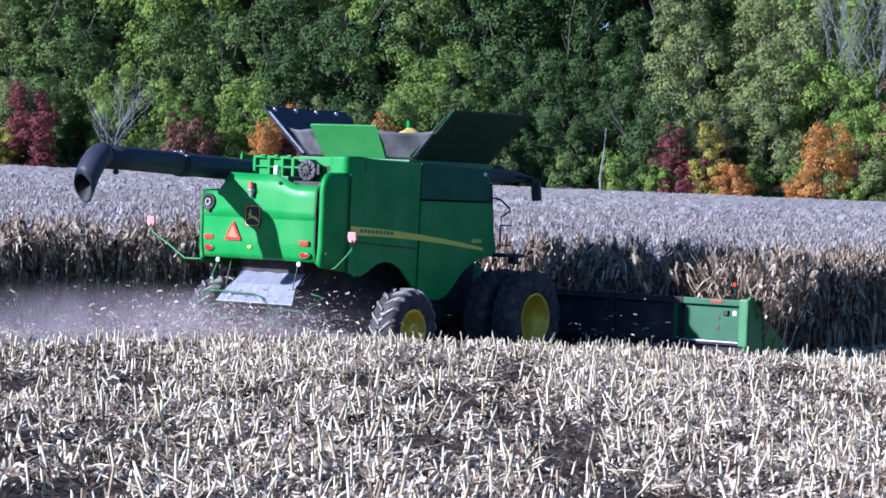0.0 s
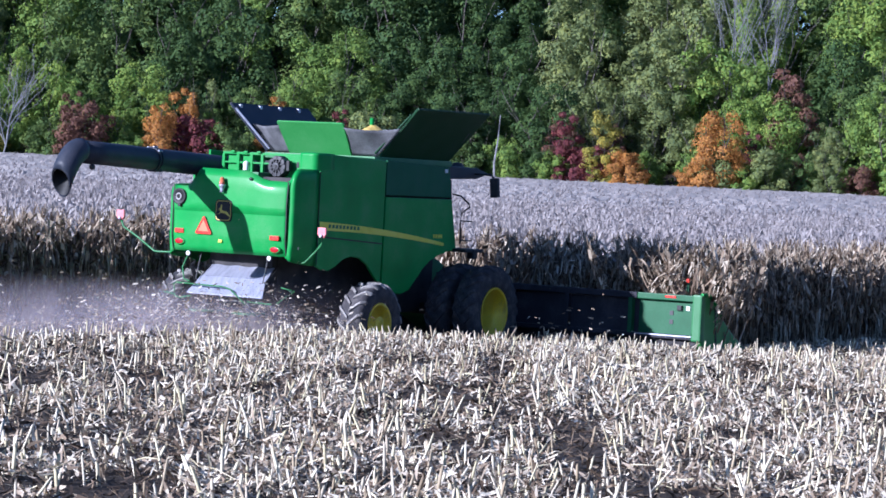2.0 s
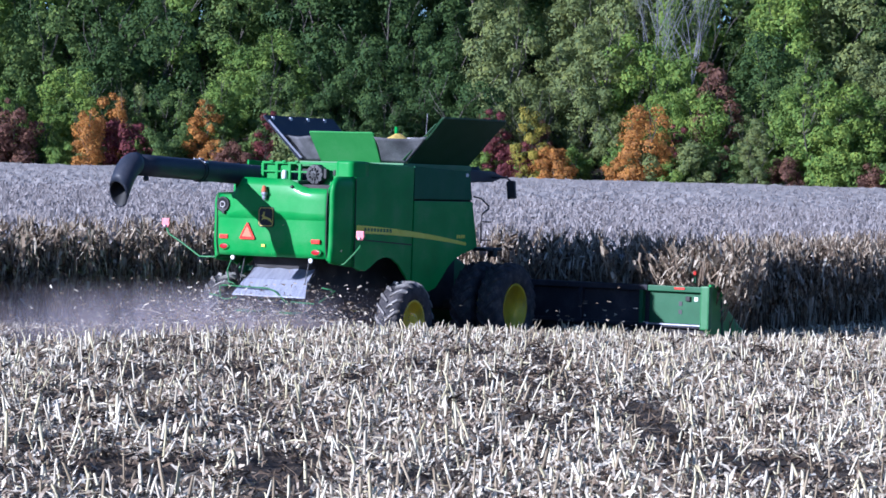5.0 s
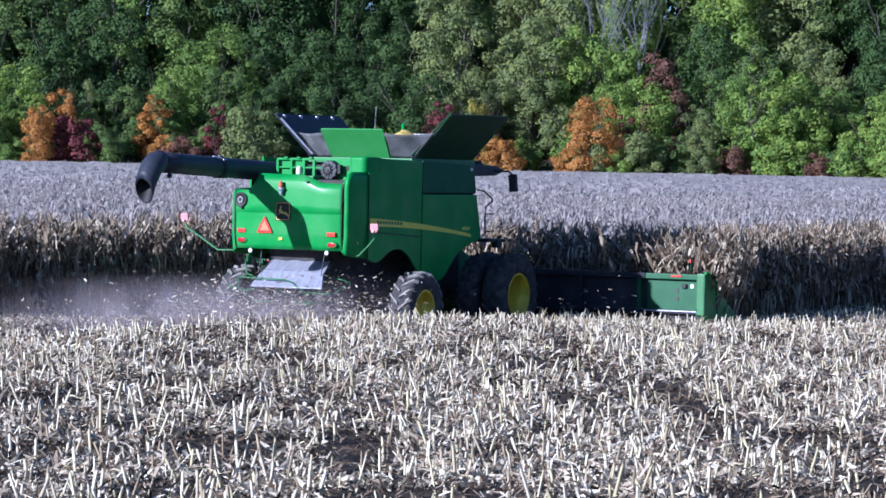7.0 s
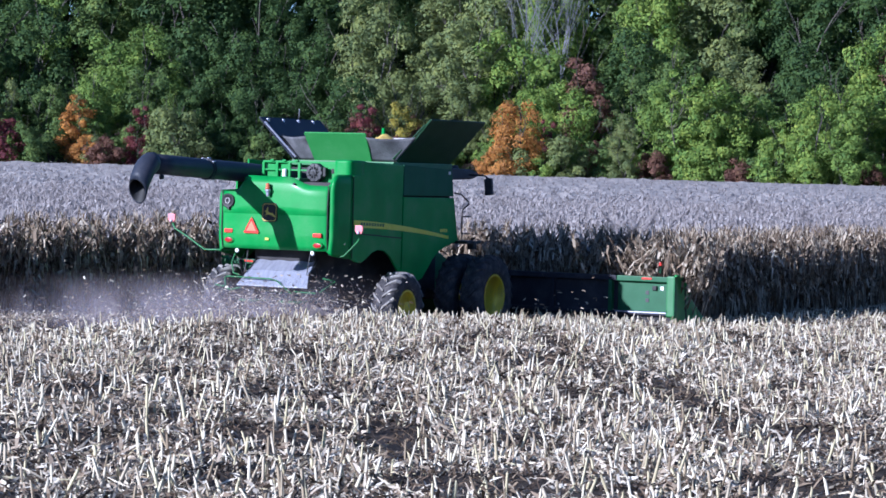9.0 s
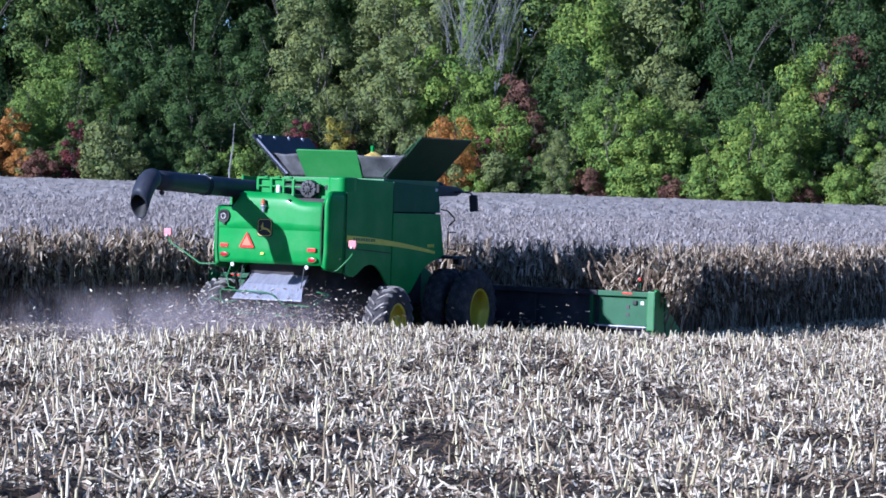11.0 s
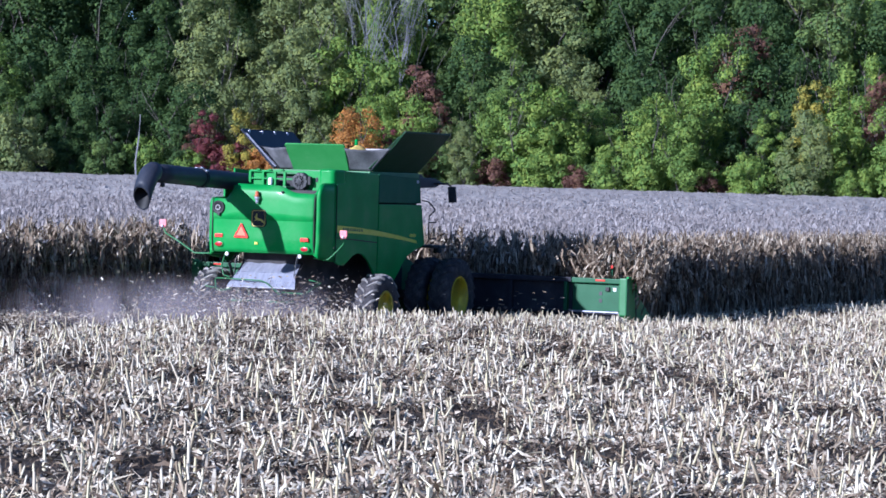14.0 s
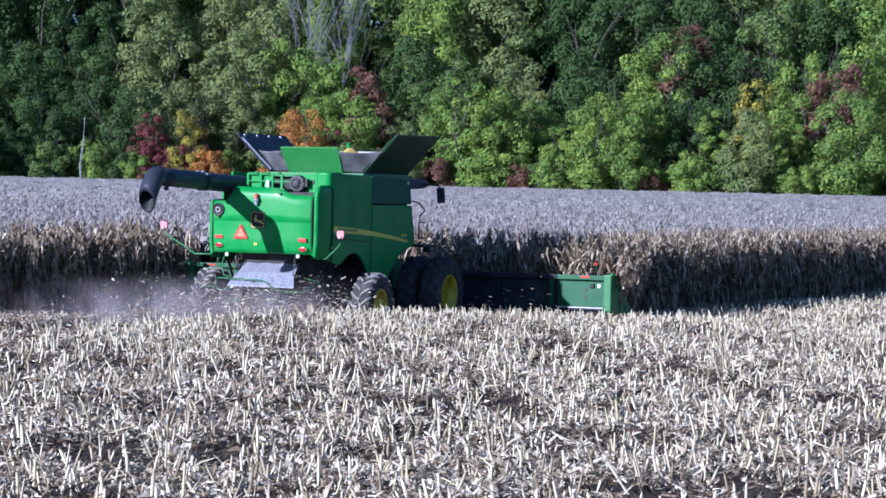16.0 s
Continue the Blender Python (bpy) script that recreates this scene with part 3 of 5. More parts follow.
# grain tank with open covers
TX0, TX1, TY = 3.32, 6.34, 1.38
part("tank_rim", slab([(TX0 - 0.06, -TY - 0.08), (TX1 + 0.06, -TY - 0.08), (TX1 + 0.06, TY + 0.08), (TX0 - 0.06, TY + 0.08)], "z", 4.26, 4.39, 0.02), GREEN_DULL, combine)


def flap(name, corners, mat, label, inner=None):
    """A tilted cover from its four corners, lower edge first, with a stiff folded rim."""
    a, b, c, d_ = [Vector(p) for p in corners]
    bm = grid(lambda u, v: (a.lerp(b, u)).lerp(d_.lerp(c, u), v), 8, 6)
    ob = part(name, bm, mat, combine, label)
    thicken(ob, 0.05, 0.0)
    for p, q in ((d_, c), (a, d_), (b, c)):
        part("cover_edge", tube([p, p.lerp(q, 0.5), q], 0.03, 6), mat, ob)
    return ob


flap("tank_cover", [(TX0, 0.80, 4.40), (TX0, -0.80, 4.40), (TX0 - 0.46, -0.86, 5.06), (TX0 - 0.46, 0.86, 5.06)], PALED, "raised green rear tank cover")
wr = flap("tank_cover", [(3.52, -1.42, 4.40), (6.30, -1.42, 4.40), (6.55, -2.28, 5.47), (3.62, -2.28, 5.45)], WING_SHADED, "raised side tank cover in shade-darkened green")
wl_ = flap("tank_cover", [(3.30, 1.42, 4.42), (6.10, 1.42, 4.42), (6.0, 2.28, 5.42), (3.02, 2.28, 5.42)], AUGERPAINT, "raised dark side tank cover with steel hinges")
for k in range(4):
    part("hinge", boxed((3.25 + k * 0.75, 2.18, 5.26), (3.34 + k * 0.75, 2.235, 5.42), 0.01), STEEL, wl_)
part("stay", tube([(3.28, 1.36, 4.46), (3.02, 2.14, 5.33)], 0.025, 6), STEEL, wl_)
part("stay", tube([(3.40, -1.36, 4.46), (3.58, -2.14, 5.33)], 0.02, 6), WING_SHADED, wr)
flap("tank_cover", [(TX1, 0.80, 4.40), (TX1, -0.80, 4.40), (TX1 + 0.36, -0.84, 4.98), (TX1 + 0.36, 0.84, 4.98)], PALED, "raised green front tank cover")
# Pale tube paints the sunlight on the front cover's upper edge.
part("cover_trim", tube([(TX1 + 0.36, 0.84, 5.0), (TX1 + 0.36, -0.84, 5.0)], 0.045, 8), MARKER, combine, "front cover edge painted sunlit pale")
for x0, x1, xt in ((TX0, 3.45, TX0 - 0.44), (TX1, 6.25, TX1 + 0.40)):
    for sgn in (1, -1):
        a, b = Vector((x0, sgn * 0.80, 4.40)), Vector((x1, sgn * 1.40, 4.40))
        c, e = Vector((x1 + (0.03 if sgn < 0 else -0.1), sgn * 1.98, 5.02)), Vector((xt, sgn * 0.85, 4.98))

        def gus(u, v, a=a, b=b, c=c, e=e):
            p = a.lerp(b, u).lerp(e.lerp(c, u), v)
            p.z -= 0.05 * v * math.sin(math.pi * u)
            p.x += 0.05 * math.sin(7 * u + 3 * v) * v
            return p
        g = part("tank_fabric", grid(gus, 12, 8), CLOTH, combine, "grey fabric corner of the tank", smooth=True)
        thicken(g, 0.012, 0.0)


def heap(u, v):
    a, r = u * math.tau, v
    x, y = 4.95 + 1.35 * r * math.cos(a), -0.22 + 1.15 * r * math.sin(a)
    return (x, y, 4.36 + 0.80 * (1 - r) ** 1.05 + 0.05 * noise.noise((x * 4, y * 4, 1)))


part("grain_heap", grid(heap, 40, 18), GRAIN, combine, "heap of yellow corn grain", smooth=False)
part("fill_spout", tube([(4.95, -0.22, 4.9), (4.95, -0.22, 5.26)], 0.05, 8), GREEN, combine)

# unloading auger folded back along the left side
A0, A1 = Vector((2.6, 1.32, 3.97)), Vector((-3.35, 1.32, 4.17))
aug = part("unloading_auger", tube([A0.lerp(A1, k / 8) for k in range(9)], 0.235, 24), AUGERPAINT, combine, "dark slate unloading auger tube", smooth=True)
for k, rr_ in ((0.585, 0.262), (0.60, 0.262)):
    p = A0.lerp(A1, k)
    part("flange", lathe([(-0.02, 0.20), (-0.02, rr_), (0.02, rr_), (0.02, 0.20)], "x", p, 24), AUGERPAINT, aug)
for w in (0.6, 1.2, 1.8, 2.4):
    p = A0.lerp(A1, 0.593)
    part("bolt", lathe([(-0.06, 0.022), (0.06, 0.022)], "x", p + Vector((0, 0.262 * math.cos(w), 0.262 * math.sin(w))), 6), STEEL, aug)
part("clamp", boxed((-0.95, 1.20, 3.83), (-0.72, 1.44, 3.93), 0.02), AUGERPAINT, aug)
sp = []
for k in range(9):
    w = k / 8
    sp.append((-3.30 - 0.44 * math.sin(w * 1.3) - 0.14 * w * w, 1.32, 4.17 + 0.02 - 0.66 * w ** 1.9))
bm = bmesh.new()
rings = []
for i, p in enumerate(sp):
    ang = 0.0 + 1.15 * i / 8
    for_dir = Vector((-math.cos(ang), 0, -math.sin(ang)))
    upv = Vector((-math.sin(ang), 0, math.cos(ang)))
    r_ = 0.24 + 0.02 * math.sin(i / 8 * math.pi) - 0.02 * i / 8
    shear = 0.22 if i == 8 else 0.0
    ring = []
    for k in range(24):
        w = k * math.tau / 24
        q = Vector(p) + upv * (r_ * math.sin(w)) + Vector((0, r_ * math.cos(w), 0)) - for_dir * shear * math.sin(w)
        ring.append(bm.verts.new(q))
    rings.append(ring)
for u, w in zip(rings, rings[1:]):
    for k in range(24):
        bm.faces.new((u[k], u[(k + 1) % 24], w[(k + 1) % 24], w[k]))
# Added black sleeve stands for the shade inside the spout's mouth.
sleeve = bmesh.new()
inner = [[sleeve.verts.new(v.co.lerp(Vector(sp[i]), 0.10)) for v in rings[i]] for i in (4, 5, 6, 7, 8)]
for u, w in zip(inner, inner[1:]):
    for k in range(24):
        sleeve.faces.new((u[k], u[(k + 1) % 24], w[(k + 1) % 24], w[k]))
sleeve.faces.new(inner[0])
spout = part("spout", bm, AUGERPAINT, aug, "curved rubber discharge spout", smooth=True)
thicken(spout, 0.015, 0.0)
part("spout_lining", sleeve, BLACK, spout, smooth=True)
part("spout_lamp", lathe([(-0.03, 0.03), (0.0, 0.06), (0.05, 0.06), (0.06, 0.03)], "x", (-3.05, 1.22, 3.87), 12), CHARCOAL, aug)
part("turret", lathe([(0.0, 0.30), (0.55, 0.30), (0.6, 0.26)], "z", (2.75, 1.32, 3.55), 24), AUGERPAINT, aug, smooth=True)

# cab, roof and mirror
part("cab_frame", slab([(6.25, 2.35), (7.35, 2.35), (7.5, 2.7), (7.35, 3.98), (6.25, 3.98)], "y", -0.9, 0.9, 0.03), INNER, combine)
for y in (-0.93, 0.90):
    part("cab_window", slab([(6.45, 2.7), (7.3, 2.7), (7.2, 3.85), (6.45, 3.85)], "y", y, y + 0.03), GLASS, combine)
roof = part("cab_roof", slab([(6.12, 3.98), (7.6, 4.02), (8.02, 4.12), (8.05, 4.17), (7.6, 4.27), (6.12, 4.30)], "y", -1.42, 1.42, 0.03), AUGERPAINT, combine, "dark cab roof with a visor")
part("antenna", lathe([(0.0, 0.13), (0.05, 0.15), (0.12, 0.10), (0.13, 0.02)], "z", (7.55, -0.9, 4.25), 18), CHARCOAL, roof, smooth=True)
part("cab_pane", boxed((6.24, -1.52, 3.68), (6.28, -1.36, 4.06), 0.01), WHITE, combine, "pale strip of cab glass")
for sgn in (-1, 1):
    arm = part("mirror_arm", tube([(7.5, sgn * 1.4, 4.13), (7.45, sgn * 1.86, 4.13), (7.42, sgn * 1.99, 4.05), (7.42, sgn * 2.0, 3.95)], 0.025, 8), CHARCOAL, combine, smooth=True)
    part("mirror", boxed((7.38, sgn * 2.01 - 0.115, 3.62), (7.47, sgn * 2.01 + 0.115, 4.06), 0.03, Matrix.Translation((7.42, sgn * 2.01, 3.84)) @ Matrix.Rotation(sgn * 0.10, 4, "X") @ Matrix.Translation((-7.42, -sgn * 2.01, -3.84))), CHARCOAL, arm, "tall black wing mirror")
hr = part("handrail", tube([(6.25, -1.62, 3.66), (6.32, -1.80, 3.62), (6.60, -1.86, 3.44), (6.62, -1.86, 3.38), (6.36, -1.82, 3.24), (6.32, -1.82, 3.0), (6.34, -1.82, 2.55)], 0.02, 6), BLACK, combine)
part("rung", tube([(6.33, -1.82, 3.06), (6.72, -1.86, 3.06)], 0.018, 6), BLACK, hr)
part("rung", tube([(6.34, -1.82, 2.62), (6.72, -1.86, 2.62)], 0.018, 6), BLACK, hr)
part("step_platform", boxed((6.3, -2.0, 2.36), (7.1, -1.2, 2.44), 0.02), BLACK, combine)
part("step_guard", boxed((6.62, -2.02, 2.22), (6.82, -1.84, 2.44), 0.03), BLACK, combine)


# wheels
def wheel(name, cx, cy, radius, width, rim_r, dish, lugs, sgn, tread=None):
    """A lugged field tyre on a dished yellow rim; sgn gives the outer side."""
    hub = thing(name, "", "")
    hub.parent = combine
    hub.location = (cx, cy, radius)
    w = width / 2
    prof = [(-w * 0.80, rim_r), (-w, rim_r + 0.12), (-w * 0.98, radius * 0.86), (-w * 0.80, radius * 0.955), (-w * 0.4, radius * 0.972),
            (0, radius * 0.975), (w * 0.4, radius * 0.972), (w * 0.80, radius * 0.955), (w * 0.98, radius * 0.86), (w, rim_r + 0.12), (w * 0.80, rim_r), (0, rim_r - 0.02)]
    tyre = part("tyre", lathe(prof, "y", (0, 0, 0), 48, closed=True), TYRE, hub, smooth=True)
    bm = bmesh.new()
    for i in range(lugs):
        for side in (-1, 1):
            a0 = (i + (0.5 if side > 0 else 0)) * math.tau / lugs
            ring = []
            for k in range(5):
                s = k / 4
                y = side * (0.01 + s * w * 1.0)
                a = a0 - 0.30 * s
                rad = (radius * 0.965 if s < 0.7 else radius * (0.965 - 0.10 * (s - 0.7) / 0.3))
                half = 0.034 + 0.012 * s
                top = 0.05 if s < 0.8 else 0.045
                q = []
                for da, dr in ((-half, 0), (-half * 0.7, top), (half * 0.7, top), (half, 0)):
                    an = a + da / radius
                    q.append(bm.verts.new((math.cos(an) * (rad + dr), y, math.sin(an) * (rad + dr))))
                ring.append(q)
            for p, q in zip(ring, ring[1:]):
                for k in range(3):
                    bm.faces.new((p[k], p[k + 1], q[k + 1], q[k]))
            bm.faces.new(ring[0][::-1])
            bm.faces.new(ring[-1])
    bmesh.ops.recalc_face_normals(bm, faces=bm.faces)
    part("tread", bm, tread or LUG, tyre, "dusty chevron lugs")
    o = sgn
    rim = part("rim", lathe([(o * w * 0.86, rim_r + 0.035), (o * w * 0.92, rim_r + 0.02), (o * w * 0.86, rim_r - 0.03), (o * (w * 0.8 - dish * 0.5), rim_r - 0.06),
                             (o * (w * 0.8 - dish), rim_r * 0.62), (o * (w * 0.8 - dish + 0.03), rim_r * 0.4), (o * (w * 0.8 - dish + 0.03), 0.05)], "y", (0, 0, 0), 40), YELLOW, hub, "yellow dished wheel rim", smooth=True)
    part("hub", lathe([(o * (w * 0.8 - dish), 0.17), (o * (w * 0.8 - dish + 0.12), 0.16), (o * (w * 0.8 - dish + 0.14), 0.10)], "y", (0, 0, 0), 20), YELLOW, rim)
    for k in range(10):
        a = k * math.tau / 10
        part("nut", lathe([(o * (w * 0.8 - dish + 0.02), 0.022), (o * (w * 0.8 - dish + 0.065), 0.022)], "y", (math.cos(a) * rim_r * 0.5, 0, math.sin(a) * rim_r * 0.5), 6), STEEL, rim)
    return hub


for sgn in (-1, 1):
    # Front treads take dark rubber in place of the shade over the duals.
    wheel("front_wheel", 6.42, sgn * 2.52, 1.05, 0.56, 0.54, 0.20, 22, sgn, TYRE)
    wheel("front_wheel", 6.42, sgn * 1.80, 1.05, 0.56, 0.54, 0.20, 22, sgn, TYRE)
    wheel("rear_wheel", 1.95, sgn * 2.40, 0.86, 0.58, 0.42, 0.10, 18, sgn)
part("front_axle", lathe([(-2.4, 0.14), (2.4, 0.14)], "y", (6.42, 0, 1.05), 12), INNER, combine)
part("rear_axle", lathe([(-2.25, 0.11), (2.25, 0.11)], "y", (1.95, 0, 0.86), 12), INNER, combine)

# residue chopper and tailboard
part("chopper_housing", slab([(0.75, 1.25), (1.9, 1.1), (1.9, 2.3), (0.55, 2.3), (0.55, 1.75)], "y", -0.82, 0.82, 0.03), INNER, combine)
tb = part("tailboard", grid(lambda u, v: (0.58 - 0.30 * v, -0.06 + (0.80 + 0.04 * v) * (1 - 2 * u), 1.93 - 0.25 * v + 0.012 * math.sin(u * 19)), 16, 6), STEEL, combine, "worn steel residue tailboard")
thicken(tb, 0.02)
tb2 = part("tailboard_lip", grid(lambda u, v: (0.28 - 0.30 * v, -0.03 + (0.84 + 0.14 * v) * (1 - 2 * u), 1.68 - 0.36 * v), 16, 4), STEEL, combine, "worn steel tailboard lip")
thicken(tb2, 0.02)
part("lip_edge", tube([(-0.02, 0.95, 1.32), (-0.02, -1.01, 1.32)], 0.016, 8), STEEL, tb2)
for y in (0.84, -0.90):
    part("side_plate", slab([(0.0, 1.34), (0.34, 1.70), (0.66, 1.98), (0.66, 1.88), (0.30, 1.48), (0.02, 1.26)], "y", y - 0.012, y + 0.012), INNER, combine)
    part("strut", tube([(0.28, y, 2.18), (0.12, y, 1.62)], 0.013, 6), CHARCOAL, combine)
for pts in ([(0.0, 1.28, 1.22), (-0.02, 1.30, 1.49), (-0.04, 1.22, 1.52), (-0.04, 0.0, 1.50), (-0.04, -0.20, 1.45), (-0.02, -0.5, 1.22), (0.02, -0.56, 1.16)],
            [(0.0, 1.28, 1.24), (0.0, 1.15, 1.20), (0.02, 0.86, 1.26)],
            [(0.1, 1.65, 1.30), (0.05, 1.36, 1.27)],
            [(0.0, -0.62, 1.22), (0.05, -1.2, 1.20)],
            [(0.3, -1.25, 1.55), (0.25, -1.62, 1.50), (0.25, -1.2, 1.22)],
            [(0.35, 1.2, 2.2), (0.15, 1.22, 1.85), (0.05, 1.1, 1.6), (0.0, 0.9, 1.56)]):
    part("guard_rail", tube(pts, 0.018, 6), GREEN_DULL, combine)
for y in (0.70, -0.42):
    part("spinner", lathe([(0.0, 0.36), (-0.04, 0.36), (-0.06, 0.08)], "z", (0.35, y, 0.98), 20), GREEN_DULL, combine)
    # Arm coloured dark in place of the haze that hides its green.
    part("spinner_arm", boxed((0.25, y - 0.06, 0.8), (0.55, y + 0.06, 1.3), 0.02), INNER, combine)
for k in range(3):
    part("hose", tube([(0.45, 0.95 - 0.05 * k, 2.25), (0.22 - 0.05 * k, 1.0, 1.9), (0.35, 0.95, 1.55 - 0.1 * k), (0.7, 0.85, 1.4)], 0.016, 6), BLACK, combine)
part("feeder_house", slab([(6.6, 1.3), (6.6, 2.35), (8.8, 1.45), (8.8, 0.45)], "y", -0.75, 0.75, 0.04), GREEN_DULL, combine)
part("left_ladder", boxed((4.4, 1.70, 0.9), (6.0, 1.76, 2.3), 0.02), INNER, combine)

# ---- corn header ----
head = thing("corn_header", "wide green corn header with pointed row dividers in the corn", "corn header", (8.8, 0, -0.08))


def hp(name, bm, mat, label="", parent=None):
    ob = part(name, bm, mat, parent or head, label)
    if parent is None:
        ob.location = (-8.8, 0, 0)
    return ob


H = HEAD_HALF
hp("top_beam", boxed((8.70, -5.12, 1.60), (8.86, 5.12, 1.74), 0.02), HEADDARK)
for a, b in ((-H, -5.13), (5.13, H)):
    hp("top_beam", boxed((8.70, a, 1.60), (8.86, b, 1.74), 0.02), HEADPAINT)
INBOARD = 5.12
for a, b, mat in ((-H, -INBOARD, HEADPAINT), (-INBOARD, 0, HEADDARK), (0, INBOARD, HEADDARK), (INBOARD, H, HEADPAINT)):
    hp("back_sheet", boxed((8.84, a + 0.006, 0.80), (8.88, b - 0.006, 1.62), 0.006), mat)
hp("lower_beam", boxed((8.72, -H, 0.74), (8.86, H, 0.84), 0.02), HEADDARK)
# Added bright strips paint the sunlit lower edge of the end sections.
for a, b in ((-H + 0.1, -5.1), (5.1, H - 0.1)):
    hp("wear_strip", boxed((8.70, a, 0.80), (8.715, b, 0.83)), STEEL, "bright steel strip for the sunlit beam edge")
hp("trough", slab([(8.86, 0.42), (9.9, 0.36), (9.9, 0.44), (9.1, 0.52), (8.88, 0.84)], "y", -H, H), INNER)
for k in range(9):
    y = -H + 0.02 + k * (2 * H - 0.04) / 8
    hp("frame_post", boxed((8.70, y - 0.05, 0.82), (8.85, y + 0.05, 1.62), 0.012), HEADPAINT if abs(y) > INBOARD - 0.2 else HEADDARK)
hp("cross_auger", lathe([(-H + 0.15, 0.2), (H - 0.15, 0.2)], "y", (9.35, 0, 0.85), 16), HEADPAINT)
for sgn in (-1, 1):
    o = [(8.66, 0.72), (8.66, 1.76), (8.98, 1.75), (9.12, 1.66), (9.60, 1.30), (10.30, 0.86), (11.0, 0.50), (11.35, 0.32), (11.0, 0.26), (10.0, 0.30), (9.0, 0.36)]
    a, b = sorted((sgn * (H + 0.02), sgn * (H + 0.16)))
    # Shield green is lightened; trim and post are brighter for sunlit edges.
    es = hp("end_shield", slab(o, "y", a, b, 0.04), PALED, "paled green end shield")
    hp("shield_trim", tube([(8.64, sgn * (H + 0.17), 1.78), (8.98, sgn * (H + 0.17), 1.77), (9.13, sgn * (H + 0.17), 1.68), (9.62, sgn * (H + 0.17), 1.31)], 0.035, 8), GREEN, parent=es)
    hp("shield_seam", slab([(9.28, 1.46), (9.36, 1.42), (9.50, 0.36), (9.42, 0.36)], "y", sgn * (H + 0.165) - 0.004, sgn * (H + 0.165) + 0.004), BLACK, parent=es)
    hp("corner_post", boxed((8.60, sgn * (H + 0.06) - 0.12, 0.72), (8.80, sgn * (H + 0.06) + 0.12, 1.77), 0.04), GREEN_DULL)
    hp("reflector", boxed((8.685, sgn * 5.98 - 0.14, 1.66), (8.70, sgn * 5.98 + 0.14, 1.71), 0.004), RED, "red reflector strip")
    hp("amber_flag", boxed((9.3, sgn * 6.08 - 0.03, 1.74), (9.34, sgn * 6.08 + 0.03, 2.0), 0.01), HEADPAINT)
    hp("marker_tip", boxed((9.29, sgn * 6.08 - 0.035, 2.0), (9.35, sgn * 6.08 + 0.035, 2.10), 0.012), RED)
for k, (y, z) in enumerate(((-5.95, 1.32), (-6.36, 1.44), (-5.95, 1.12))):
    hp("decal_plate", boxed((8.826, y - 0.045, z - 0.05), (8.838, y + 0.045, z + 0.05)), WHITE if k == 1 else CHARCOAL)
hp("valve_cap", boxed((8.78, -6.22, 1.38), (8.84, -6.10, 1.50), 0.02), BLACK)
for k in range(17):
    y = -H + 0.02 + k * (2 * H - 0.04) / 16
    if 0 < k < 16:
        hp("row_divider", tube([(9.6, y, 0.98), (10.4, y, 0.80), (11.3, y, 0.45), (11.9, y, 0.22)], 0.30, 12, r_end=0.03), HEADPAINT)


# ---- standing corn ----
rng = np.random.default_rng(7)


def strip(points, width, normal):
    """Four-cornered faces along a bent leaf; points (n, 3), widths (n)."""
    p = np.asarray(points, float)
    w = np.asarray(width, float)[:, None] * np.asarray(normal, float)[None]
    a, b = p - w, p + w
    return [np.stack([a[i], b[i], b[i + 1], a[i + 1]]) for i in range(len(p) - 1)]


